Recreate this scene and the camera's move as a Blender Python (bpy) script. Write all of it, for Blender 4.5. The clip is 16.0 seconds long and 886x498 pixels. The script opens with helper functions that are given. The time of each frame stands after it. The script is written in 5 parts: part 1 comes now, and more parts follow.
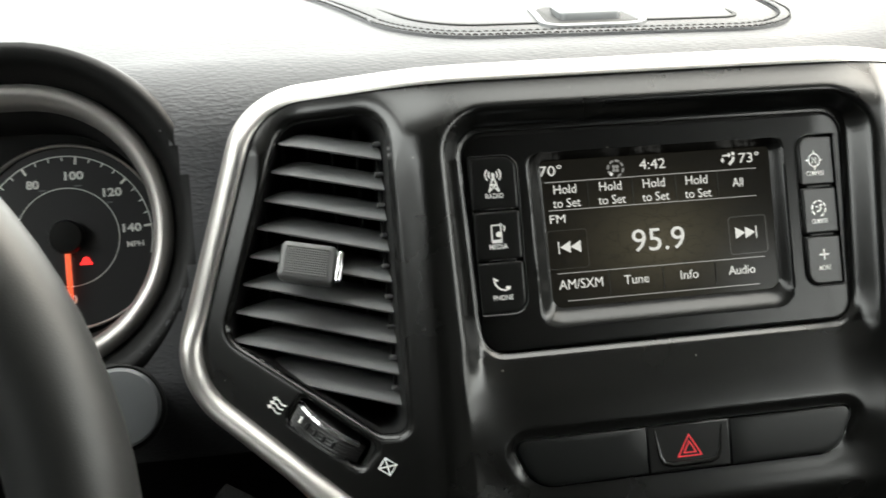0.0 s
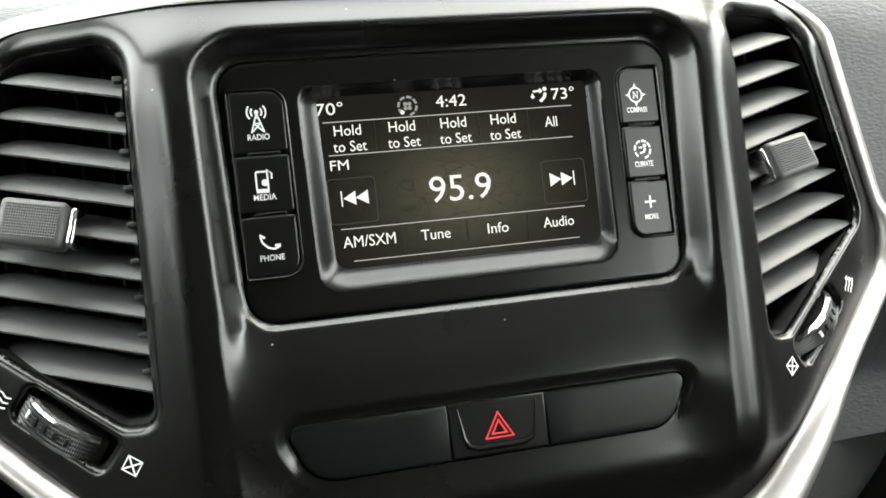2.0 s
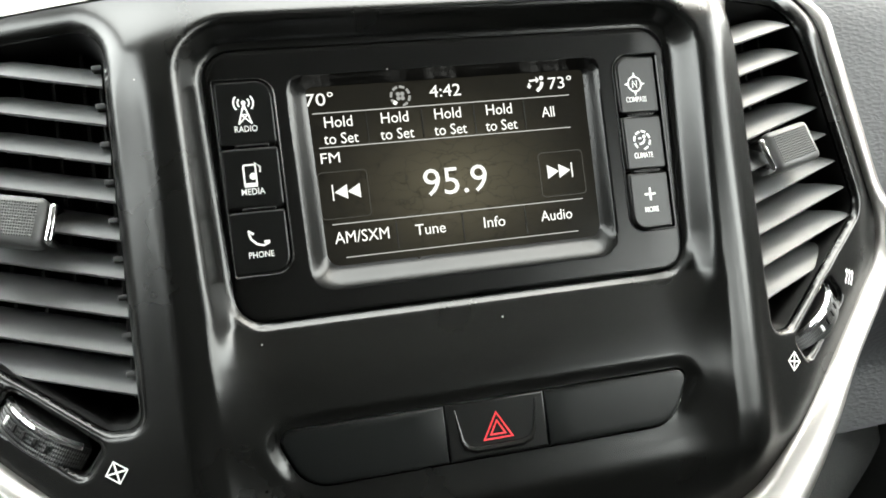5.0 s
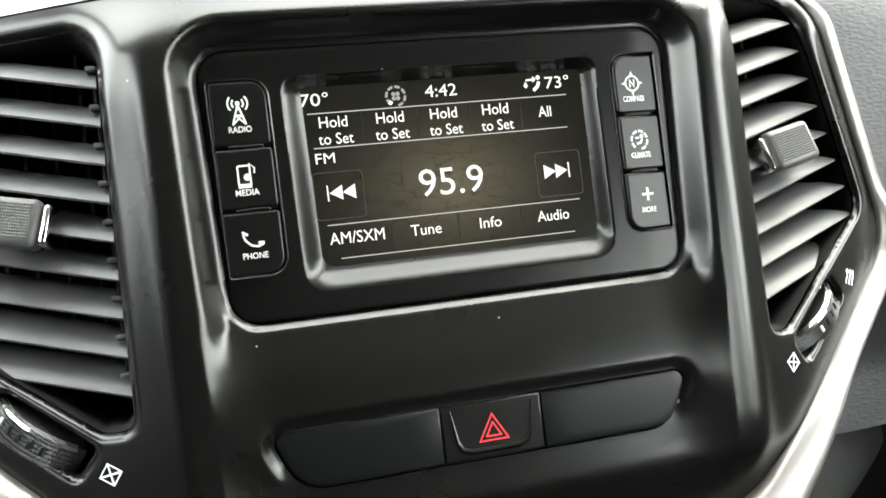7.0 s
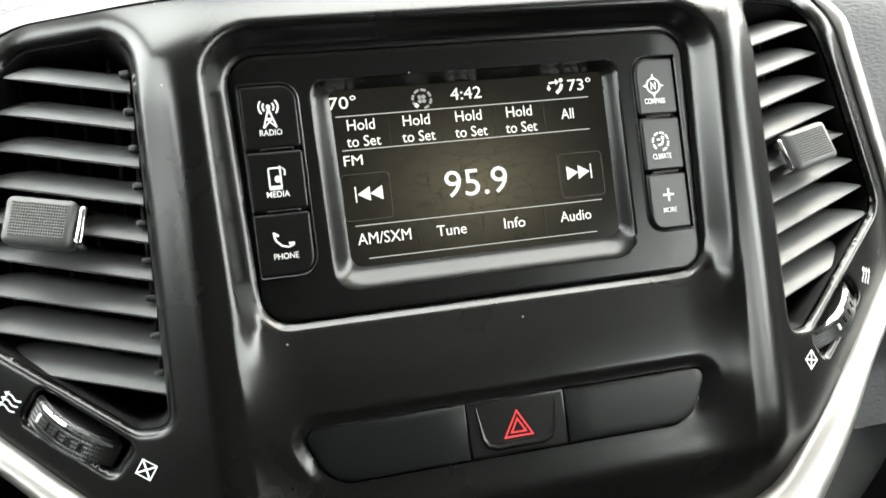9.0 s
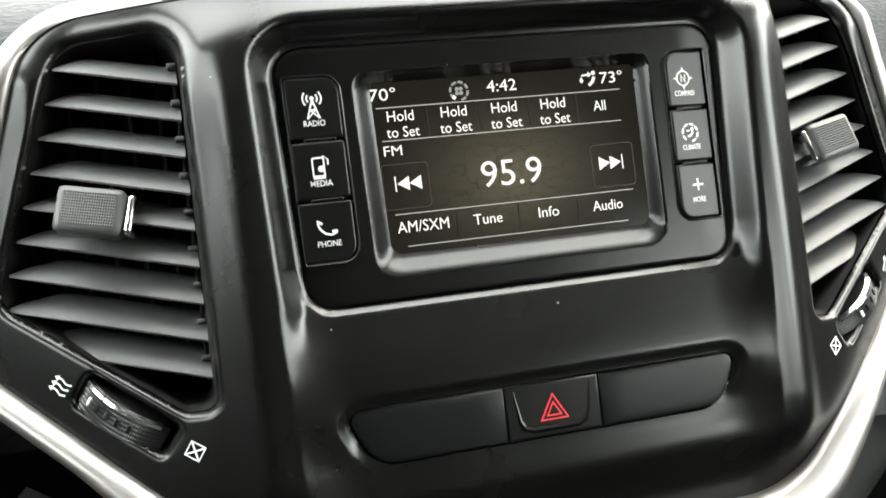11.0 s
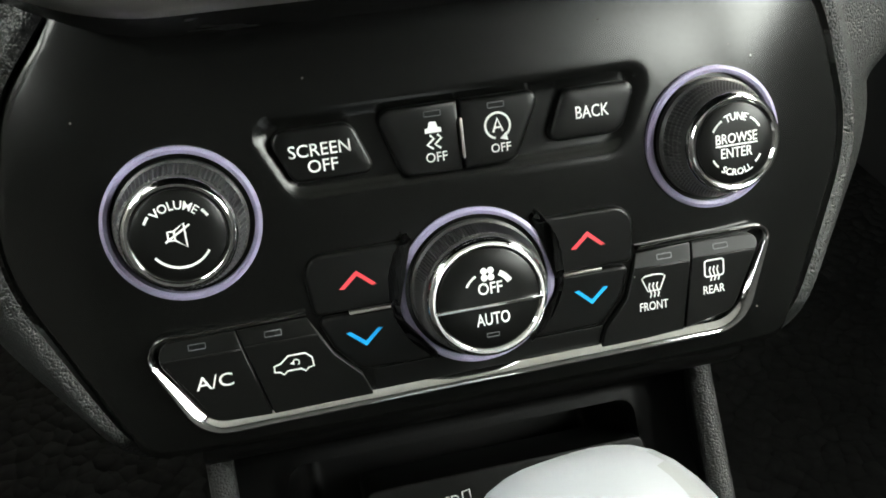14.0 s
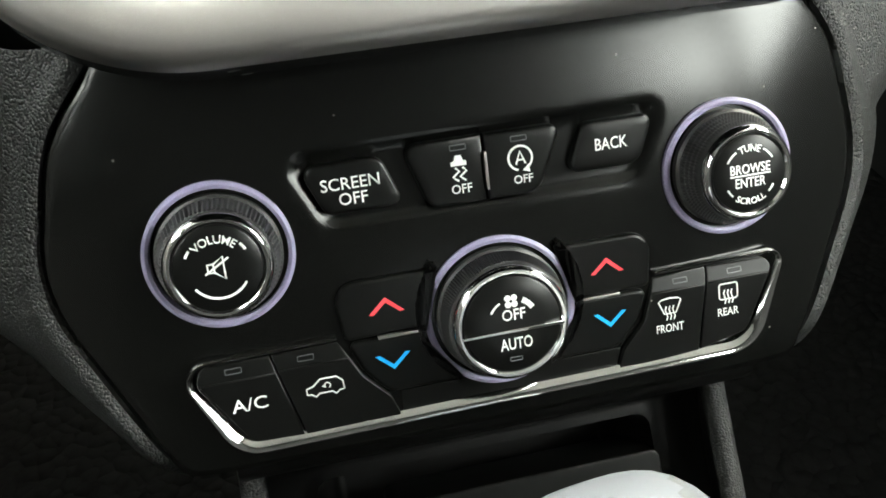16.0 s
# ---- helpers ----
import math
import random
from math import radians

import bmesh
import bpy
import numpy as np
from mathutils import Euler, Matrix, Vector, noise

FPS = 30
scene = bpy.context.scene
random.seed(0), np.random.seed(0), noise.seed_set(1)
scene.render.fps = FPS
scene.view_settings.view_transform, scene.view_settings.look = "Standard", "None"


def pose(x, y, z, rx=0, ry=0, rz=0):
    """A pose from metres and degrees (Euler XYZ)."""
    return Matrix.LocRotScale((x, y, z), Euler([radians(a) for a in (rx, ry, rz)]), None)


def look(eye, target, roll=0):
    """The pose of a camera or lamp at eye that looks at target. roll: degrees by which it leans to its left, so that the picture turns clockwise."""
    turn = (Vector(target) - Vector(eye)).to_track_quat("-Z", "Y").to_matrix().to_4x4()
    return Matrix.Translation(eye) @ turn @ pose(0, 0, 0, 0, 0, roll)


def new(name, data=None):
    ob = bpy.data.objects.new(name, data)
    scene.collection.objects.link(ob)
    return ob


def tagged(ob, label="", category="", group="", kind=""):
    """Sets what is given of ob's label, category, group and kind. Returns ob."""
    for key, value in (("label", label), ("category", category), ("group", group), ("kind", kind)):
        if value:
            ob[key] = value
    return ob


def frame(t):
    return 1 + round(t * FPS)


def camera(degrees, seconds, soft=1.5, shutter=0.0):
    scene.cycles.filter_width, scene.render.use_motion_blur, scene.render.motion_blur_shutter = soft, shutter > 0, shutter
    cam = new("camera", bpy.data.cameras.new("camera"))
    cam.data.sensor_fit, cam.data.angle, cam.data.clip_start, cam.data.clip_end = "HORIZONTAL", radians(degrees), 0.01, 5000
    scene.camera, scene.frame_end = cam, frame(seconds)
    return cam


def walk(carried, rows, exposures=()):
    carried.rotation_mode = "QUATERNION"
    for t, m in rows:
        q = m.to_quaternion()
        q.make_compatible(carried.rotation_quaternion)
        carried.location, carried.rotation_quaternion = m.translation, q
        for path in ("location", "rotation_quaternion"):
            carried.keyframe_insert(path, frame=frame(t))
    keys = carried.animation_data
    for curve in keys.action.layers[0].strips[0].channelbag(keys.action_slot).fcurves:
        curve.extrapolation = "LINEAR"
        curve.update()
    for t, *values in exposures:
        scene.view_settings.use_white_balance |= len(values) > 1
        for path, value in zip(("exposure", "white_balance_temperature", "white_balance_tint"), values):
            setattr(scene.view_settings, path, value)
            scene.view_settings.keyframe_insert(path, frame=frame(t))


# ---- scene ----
# The dashboard's own frame: x to the right, y into the panel, z up along the raked panel; TIP sets it into the car.
TIP = pose(0, 0, 0.95, -22, 0, 0)

# ---- camera and walk ----
cam = camera(52.0, 16.0, soft=1.7, shutter=0.25)
PATH = [
    (0.0, (-0.1523, -0.3782, -0.0056), (-0.0054, 0.6109, 0.0090), -4.75),
    (0.5, (-0.1261, -0.3651, -0.0208), (0.0724, 0.6147, 0.0055), -5.44),
    (1.0, (-0.1053, -0.3554, -0.0299), (0.1212, 0.6183, -0.0044), -5.97),
    (1.5, (-0.0942, -0.3362, -0.0355), (0.1442, 0.6345, -0.0058), -6.41),
    (2.0, (-0.0882, -0.3295, -0.0347), (0.1414, 0.6434, -0.0078), -6.48),
    (2.5, (-0.0830, -0.3281, -0.0352), (0.1391, 0.6465, -0.0061), -6.55),
    (3.0, (-0.0856, -0.3192, -0.0304), (0.1288, 0.6573, -0.0053), -6.58),
    (3.5, (-0.0886, -0.3151, -0.0331), (0.1251, 0.6615, -0.0090), -6.57),
    (4.0, (-0.0881, -0.3180, -0.0324), (0.1266, 0.6585, -0.0140), -6.59),
    (4.5, (-0.0919, -0.3168, -0.0331), (0.1588, 0.6511, -0.0151), -6.86),
    (5.0, (-0.0907, -0.3174, -0.0325), (0.1591, 0.6508, -0.0174), -6.85),
    (7.5, (-0.0863, -0.3168, -0.0315), (0.1523, 0.6542, -0.0197), -6.88),
    (8.0, (-0.0904, -0.3171, -0.0310), (0.1447, 0.6549, -0.0218), -6.83),
    (10.5, (-0.1015, -0.3283, -0.0262), (0.1377, 0.6427, -0.0202), -7.05),
    (11.0, (-0.1115, -0.3263, -0.0304), (0.1274, 0.6447, -0.0265), -6.96),
    (11.5, (-0.1121, -0.3036, -0.0755), (0.1281, 0.6671, -0.0812), -6.99),
    (12.0, (-0.1095, -0.2869, -0.1194), (0.1366, 0.6823, -0.1230), -6.83),
    (12.5, (-0.0857, -0.2771, -0.1438), (0.1228, 0.6986, -0.2104), -6.28),
    (13.0, (-0.0716, -0.2622, -0.1636), (0.1177, 0.7050, -0.3328), -6.38),
    (13.5, (-0.0619, -0.2450, -0.1666), (0.1161, 0.7116, -0.3973), -6.64),
    (14.0, (-0.0606, -0.2293, -0.1614), (0.1140, 0.7179, -0.4304), -6.72),
    (14.5, (-0.0629, -0.2309, -0.1542), (0.1096, 0.7099, -0.4459), -6.79),
    (15.0, (-0.0671, -0.2335, -0.1507), (0.1053, 0.7097, -0.4345), -6.90),
    (15.5, (-0.0657, -0.2346, -0.1505), (0.1026, 0.7117, -0.4267), -7.03),
    (16.0, (-0.0666, -0.2366, -0.1465), (0.0994, 0.7101, -0.4225), -7.04),
]
walk(cam, [(t, TIP @ look(eye, target, roll)) for t, eye, target, roll in PATH], [(0.0, 2.65, 6600, 5), (1.5, 3.15, 6500, 4), (2.5, 3.25, 6500, 4), (5.0, 3.5, 6500, 4), (7.5, 3.65, 6500, 4), (10.5, 3.55, 6500, 4), (11.0, 3.4, 6500, 4), (11.5, 3.65, 6500, 4), (12.0, 4.1, 6650, 3), (12.5, 3.6, 6700, 3), (13.0, 4.05, 6650, 1), (16.0, 4.1, 6650, 1)])

# ---- world, sun, exposure ----
world = bpy.data.worlds.new("overcast_sky")
scene.world = world
world.use_nodes = True
wn = world.node_tree.nodes
sky = wn.new("ShaderNodeTexSky")
sky.sky_type, sky.sun_disc = "NISHITA", False
sky.sun_elevation, sky.sun_rotation = radians(42), radians(60)
sky.air_density, sky.dust_density, sky.ozone_density = 1.0, 6.0, 1.0
haze = wn.new("ShaderNodeMixRGB")
haze.inputs["Fac"].default_value = 0.75
haze.inputs["Color2"].default_value = (11.0, 11.0, 10.6, 1)
world.node_tree.links.new(sky.outputs["Color"], haze.inputs["Color1"])
world.node_tree.links.new(haze.outputs["Color"], wn["Background"].inputs["Color"])
wn["Background"].inputs["Strength"].default_value = 0.15
sun = new("sun", bpy.data.lights.new("sun", "SUN"))
sun.data.energy, sun.data.angle, sun.data.color = 0.5, radians(90), (1.0, 0.97, 0.93)
sun.matrix_world = look((2.5, 1.45, 2.6), (0, 0, 0))


# ---- materials ----
def material(name, colour, rough=0.5, metal=0.0, grain=0.0, scale=900.0, vary=0.12, coat=0.0, dust=0.0, kind="noise", stretch=(1, 1, 1), depth=0.0004, spec=0.5, glow=0.0):
    """A principled surface with a fine relief, slow changes of tone and gloss, and specks of dust."""
    m = bpy.data.materials.new(name)
    m.use_nodes = True
    nt = m.node_tree
    n, link = nt.nodes, nt.links.new
    b = n["Principled BSDF"]
    b.inputs["Metallic"].default_value = metal
    b.inputs["Coat Weight"].default_value = coat
    b.inputs["Coat Roughness"].default_value = 0.08
    b.inputs["Specular IOR Level"].default_value = spec
    b.inputs["Emission Color"].default_value = (*colour, 1)
    b.inputs["Emission Strength"].default_value = glow
    co = n.new("ShaderNodeTexCoord")
    mp = n.new("ShaderNodeMapping")
    mp.inputs["Scale"].default_value = stretch
    link(co.outputs["Object"], mp.inputs["Vector"])
    slow = n.new("ShaderNodeTexNoise")
    slow.inputs["Scale"].default_value, slow.inputs["Detail"].default_value = 22.0, 5.0
    link(co.outputs["Object"], slow.inputs["Vector"])
    ramp = n.new("ShaderNodeMapRange")
    ramp.inputs["To Min"].default_value, ramp.inputs["To Max"].default_value = 1 - vary, 1 + vary
    link(slow.outputs["Fac"], ramp.inputs["Value"])
    mul = n.new("ShaderNodeVectorMath")
    mul.operation = "SCALE"
    mul.inputs[0].default_value = colour
    link(ramp.outputs["Result"], mul.inputs["Scale"])
    tone = mul.outputs["Vector"]
    if dust:
        speck = n.new("ShaderNodeTexVoronoi")
        speck.inputs["Scale"].default_value = 130.0
        link(co.outputs["Object"], speck.inputs["Vector"])
        near = n.new("ShaderNodeMath")
        near.operation, near.inputs[1].default_value = "LESS_THAN", 0.045
        link(speck.outputs["Distance"], near.inputs[0])
        few = n.new("ShaderNodeSeparateColor")
        link(speck.outputs["Color"], few.inputs["Color"])
        rare = n.new("ShaderNodeMath")
        rare.operation, rare.inputs[1].default_value = "LESS_THAN", dust
        link(few.outputs["Red"], rare.inputs[0])
        both = n.new("ShaderNodeMath")
        both.operation = "MULTIPLY"
        link(near.outputs[0], both.inputs[0])
        link(rare.outputs[0], both.inputs[1])
        mix = n.new("ShaderNodeMix")
        mix.data_type = "RGBA"
        link(both.outputs[0], mix.inputs["Factor"])
        link(tone, mix.inputs["A"])
        mix.inputs["B"].default_value = (0.30, 0.29, 0.27, 1)
        tone = mix.outputs["Result"]
    link(tone, b.inputs["Base Color"])
    rr = n.new("ShaderNodeMapRange")
    rr.inputs["To Min"].default_value, rr.inputs["To Max"].default_value = rough * 0.85, min(1, rough * 1.15)
    link(slow.outputs["Fac"], rr.inputs["Value"])
    link(rr.outputs["Result"], b.inputs["Roughness"])
    if grain:
        if kind == "leather":
            tex = n.new("ShaderNodeTexVoronoi")
            tex.feature = "SMOOTH_F1"
            tex.inputs["Smoothness"].default_value = 0.4
            warp = n.new("ShaderNodeTexNoise")
            warp.inputs["Scale"].default_value = scale * 0.5
            link(mp.outputs["Vector"], warp.inputs["Vector"])
            add = n.new("ShaderNodeVectorMath")
            add.operation = "MULTIPLY_ADD"
            add.inputs[1].default_value = (1.6 / scale,) * 3
            link(warp.outputs["Color"], add.inputs[0])
            link(mp.outputs["Vector"], add.inputs[2])
            link(add.outputs["Vector"], tex.inputs["Vector"])
            out = tex.outputs["Distance"]
        elif kind == "pebble":
            tex = n.new("ShaderNodeTexVoronoi")
            warp = n.new("ShaderNodeTexNoise")
            warp.inputs["Scale"].default_value = scale * 0.6
            link(mp.outputs["Vector"], warp.inputs["Vector"])
            add = n.new("ShaderNodeVectorMath")
            add.operation = "MULTIPLY_ADD"
            add.inputs[1].default_value = (0.4 / scale,) * 3
            link(warp.outputs["Color"], add.inputs[0])
            link(mp.outputs["Vector"], add.inputs[2])
            link(add.outputs["Vector"], tex.inputs["Vector"])
            dome = n.new("ShaderNodeMath")
            dome.operation = "MULTIPLY"
            link(tex.outputs["Distance"], dome.inputs[0])
            link(tex.outputs["Distance"], dome.inputs[1])
            sign = n.new("ShaderNodeMath")
            sign.operation, sign.inputs[1].default_value = "MULTIPLY", -1.0
            link(dome.outputs[0], sign.inputs[0])
            out = sign.outputs[0]
        else:
            tex = n.new("ShaderNodeTexNoise")
            tex.inputs["Detail"].default_value = 3.0
            link(mp.outputs["Vector"], tex.inputs["Vector"])
            out = tex.outputs["Fac"]
        tex.inputs["Scale"].default_value = scale
        bump = n.new("ShaderNodeBump")
        bump.inputs["Strength"].default_value, bump.inputs["Distance"].default_value = grain, depth
        link(out, bump.inputs["Height"])
        link(bump.outputs["Normal"], b.inputs["Normal"])
    return m


def lit(name, colour, strength):
    m = bpy.data.materials.new(name)
    m.use_nodes = True
    b = m.node_tree.nodes["Principled BSDF"]
    b.inputs["Base Color"].default_value = (0.01, 0.01, 0.01, 1)
    b.inputs["Roughness"].default_value = 0.2
    b.inputs["Emission Color"].default_value = (*colour, 1)
    b.inputs["Emission Strength"].default_value = strength
    return m


SATIN = material("satin_black_plastic", (0.0030, 0.0031, 0.0028), 0.265, grain=0.025, scale=2600, dust=0.10, spec=0.50)
GLOSSY = material("climate_panel_plastic", (0.0028, 0.0030, 0.0027), 0.22, grain=0.025, scale=2600, dust=0.30, spec=0.50)
FACE = material("radio_face_plastic", (0.0038, 0.0038, 0.0036), 0.26, grain=0.04, scale=2600, dust=0.10, spec=0.38)
RUBBER = material("button_plastic", (0.0042, 0.0044, 0.0042), 0.31, grain=0.05, scale=3000, dust=0.05, spec=0.35)
BLANK = material("soft_touch_plastic", (0.0033, 0.0040, 0.0039), 0.36, grain=0.06, scale=3000, dust=0.06, spec=0.35)
DARK = material("duct_black_plastic", (0.007, 0.007, 0.007), 0.7, grain=0.2, scale=1500, spec=0.3)
CUBBYM = material("cubby_black_plastic", (0.003, 0.003, 0.003), 0.45, grain=0.2, scale=2000, spec=0.16)
SLAT = material("vent_slat_plastic", (0.088, 0.089, 0.090), 0.50, grain=0.15, scale=2200, dust=0.04)
GRIPM = material("ribbed_grip_plastic", (0.040, 0.040, 0.040), 0.38, grain=0.1, scale=3000, spec=0.45)
TABM = material("vent_tab_plastic", (0.095, 0.095, 0.095), 0.40, grain=0.1, scale=3000)
WHEELM = material("thumbwheel_plastic", (0.030, 0.030, 0.030), 0.30, grain=0.1, scale=3000, coat=0.2)
WHEELRIM = material("polished_grey_plastic", (0.55, 0.55, 0.55), 0.12, metal=0.9)
SILVER = material("satin_silver_paint", (0.41, 0.395, 0.380), 0.40, metal=0.88, grain=0.06, scale=5000, vary=0.03)
CHROME = material("chrome", (0.86, 0.86, 0.86), 0.08, metal=1.0, vary=0.02)
LEATHER = material("grained_dash_skin", (0.038, 0.039, 0.0425), 0.60, grain=0.40, scale=520, kind="leather", stretch=(0.5, 1, 1.2), depth=0.0008, vary=0.10)
CHEEKM = material("grained_side_skin", (0.017, 0.0180, 0.0173), 0.40, grain=1.0, scale=1100, kind="pebble", depth=0.0005, vary=0.12, spec=0.50)
LIDM = material("lid_skin", (0.028, 0.029, 0.031), 0.60, grain=0.35, scale=500, kind="leather", depth=0.0008)
THREAD = material("dark_thread", (0.012, 0.012, 0.012), 0.8)
PRINT = material("white_print", (0.92, 0.92, 0.90), 0.5, vary=0.02)
# climate print and arrows: a faint glow added for brightness, no lamp behind
GLOWPRINT = material("white_print_added_glow", (0.92, 0.92, 0.90), 0.5, vary=0.02, glow=0.012)
REDGLOW = material("red_arrow_added_glow", (0.92, 0.07, 0.09), 0.45, vary=0.02, glow=0.014)
BLUEGLOW = material("blue_arrow_added_glow", (0.02, 0.42, 0.95), 0.45, vary=0.02, glow=0.014)
REDP = material("red_print", (0.92, 0.045, 0.06), 0.45, vary=0.03)
LILAC = material("lilac_ring", (0.34, 0.31, 0.46), 0.38, vary=0.04)
GREY = material("grey_plastic", (0.10, 0.105, 0.11), 0.42, grain=0.1, scale=2500)
WHEELSKIN = material("wheel_leather", (0.010, 0.0105, 0.0105), 0.45, grain=0.10, scale=1600, kind="leather", depth=0.0003, spec=0.45)
DIAL = material("dial_face", (0.010, 0.010, 0.011), 0.45)
DIALW = material("dial_print", (0.75, 0.75, 0.72), 0.5)
CARPET = material("black_carpet", (0.005, 0.005, 0.0048), 0.95, grain=1.0, scale=70, kind="pebble", depth=0.008, vary=0.3, spec=0.1)
TRIMCLOTH = material("light_headliner", (0.34, 0.337, 0.325), 0.9, grain=0.3, scale=600)
DOORM = material("door_skin", (0.022, 0.022, 0.022), 0.6, grain=0.3, scale=400, kind="leather")
REARM = material("black_rear_wall", (0.009, 0.009, 0.009), 0.85, grain=0.3, scale=500, spec=0.2)
ASPHALT = material("pale_lot", (0.24, 0.24, 0.23), 0.9, grain=0.5, scale=60)
SHIFTM = material("shifter_silver", (0.172, 0.182, 0.198), 0.38, metal=0.35, vary=0.03)
GLOW_W = lit("display_white", (1.0, 0.98, 0.93), 0.115)
GLOW_G = lit("display_grey", (1.0, 0.98, 0.93), 0.036)
GLOW_L = lit("display_line", (1.0, 0.98, 0.93), 0.055)
GLOW_R = lit("tell_tale_red", (1.0, 0.02, 0.02), 0.5)
GLOW_N = lit("needle_orange", (1.0, 0.13, 0.05), 0.2)
GLOW_O = lit("amber_legend", (1.0, 0.33, 0.03), 0.22)


def display_picture(name):
    """The radio's backdrop: cracked dark hide that glows faintly, brightest round the middle."""
    m = bpy.data.materials.new(name)
    m.use_nodes = True
    n, link = m.node_tree.nodes, m.node_tree.links.new
    b = n["Principled BSDF"]
    b.inputs["Base Color"].default_value = (0.006, 0.006, 0.006, 1)
    b.inputs["Roughness"].default_value = 0.16
    b.inputs["Specular IOR Level"].default_value = 0.14
    co = n.new("ShaderNodeTexCoord")
    crack = n.new("ShaderNodeTexVoronoi")
    crack.feature = "DISTANCE_TO_EDGE"
    crack.inputs["Scale"].default_value = 150.0
    warp = n.new("ShaderNodeTexNoise")
    warp.inputs["Scale"].default_value, warp.inputs["Detail"].default_value = 160.0, 4.0
    link(co.outputs["Object"], warp.inputs["Vector"])
    add = n.new("ShaderNodeVectorMath")
    add.operation = "MULTIPLY_ADD"
    add.inputs[1].default_value = (0.008,) * 3
    link(warp.outputs["Color"], add.inputs[0])
    squash = n.new("ShaderNodeMapping")
    squash.inputs["Scale"].default_value = (0.65, 1.0, 1.5)
    link(co.outputs["Object"], squash.inputs["Vector"])
    link(squash.outputs["Vector"], add.inputs[2])
    link(add.outputs["Vector"], crack.inputs["Vector"])
    edge = n.new("ShaderNodeMapRange")
    edge.inputs["From Max"].default_value = 0.035
    edge.inputs["To Min"].default_value = 0.30
    link(crack.outputs["Distance"], edge.inputs["Value"])
    mp = n.new("ShaderNodeMapping")
    mp.inputs["Location"].default_value = (0, 0, 0.1)
    mp.inputs["Scale"].default_value = (17, 0, 24)
    link(co.outputs["Object"], mp.inputs["Vector"])
    ball = n.new("ShaderNodeTexGradient")
    ball.gradient_type = "QUADRATIC_SPHERE"
    link(mp.outputs["Vector"], ball.inputs["Vector"])
    lift = n.new("ShaderNodeMath")
    lift.operation, lift.inputs[1].default_value, lift.inputs[2].default_value = "MULTIPLY_ADD", 0.0125, 0.0012
    link(ball.outputs["Fac"], lift.inputs[0])
    mul = n.new("ShaderNodeMath")
    mul.operation = "MULTIPLY"
    link(lift.outputs[0], mul.inputs[0])
    link(edge.outputs["Result"], mul.inputs[1])
    b.inputs["Emission Color"].default_value = (1.0, 0.87, 0.58, 1)
    link(mul.outputs[0], b.inputs["Emission Strength"])
    return m


PICTURE = display_picture("display_picture")


# ---- building tools ----
def thing(name, base, label, category, group="", kind="", spin=None):
    """An empty in the dashboard's frame, at base."""
    ob = new(name)
    ob.empty_display_size = 0.01
    ob.matrix_world = TIP @ Matrix.Translation(base) @ (spin or Matrix())
    return tagged(ob, label, category, group, kind)


def link_mesh(name, bm, mat, sharp=35):
    me = bpy.data.meshes.new(name)
    bmesh.ops.recalc_face_normals(bm, faces=bm.faces[:])
    for f in bm.faces:
        f.smooth = True
    bm.to_mesh(me)
    bm.free()
    me.materials.append(mat)
    me.set_sharp_from_angle(angle=radians(sharp))
    return new(name, me)


def part(name, bm, mat, parent, label="", at=None, sharp=35):
    """One mesh under a thing or a part."""
    ob = link_mesh(name, bm, mat, sharp)
    ob.parent = parent
    if at is not None:
        ob.matrix_local = at
    return tagged(ob, label)


def structure(name, bm, mat, label, category, m=None, sharp=35):
    ob = link_mesh(name, bm, mat, sharp)
    ob.matrix_world = TIP if m is None else m
    return tagged(ob, label, category, "", "structure")


def rpoly(corners, seg=8):
    """A closed outline from corners (x, z, radius)."""
    pts, n = [], len(corners)
    for i, (x, z, r) in enumerate(corners):
        p = Vector((x, z))
        a = (Vector(corners[i - 1][:2]) - p)
        b = (Vector(corners[(i + 1) % n][:2]) - p)
        if r <= 0:
            pts.append((x, z))
            continue
        an, bn = a.normalized(), b.normalized()
        half = max(0.05, an.angle(bn) / 2)
        run = min(r / math.tan(half), a.length * 0.49, b.length * 0.49)
        rr = run * math.tan(half)
        mid = p + (an + bn).normalized() * (rr / math.sin(half))
        p0, p1 = p + an * run, p + bn * run
        a0 = math.atan2(p0.y - mid.y, p0.x - mid.x)
        a1 = math.atan2(p1.y - mid.y, p1.x - mid.x)
        d = (a1 - a0 + math.pi) % (2 * math.pi) - math.pi
        for k in range(seg + 1):
            q = a0 + d * k / seg
            pts.append((mid.x + rr * math.cos(q), mid.y + rr * math.sin(q)))
    return pts


def rrect(w, h, r, cx=0.0, cz=0.0, seg=6):
    return rpoly([(cx - w / 2, cz - h / 2, r), (cx + w / 2, cz - h / 2, r), (cx + w / 2, cz + h / 2, r), (cx - w / 2, cz + h / 2, r)], seg)


def ring(r, n=48, cx=0.0, cz=0.0):
    return [(cx + r * math.cos(2 * math.pi * k / n), cz + r * math.sin(2 * math.pi * k / n)) for k in range(n)]


def mirror(outline):
    return [(-x, z) for x, z in reversed(outline)]


def dense(outline, step):
    """The outline with points at most step apart."""
    out, n = [], len(outline)
    for i in range(n):
        (x0, z0), (x1, z1) = outline[i], outline[(i + 1) % n]
        k = max(1, int(math.hypot(x1 - x0, z1 - z0) / step))
        out += [(x0 + (x1 - x0) * j / k, z0 + (z1 - z0) * j / k) for j in range(k)]
    return out


def ccw(outline):
    area = sum(outline[i - 1][0] * outline[i][1] - outline[i][0] * outline[i - 1][1] for i in range(len(outline)))
    return outline if area > 0 else outline[::-1]


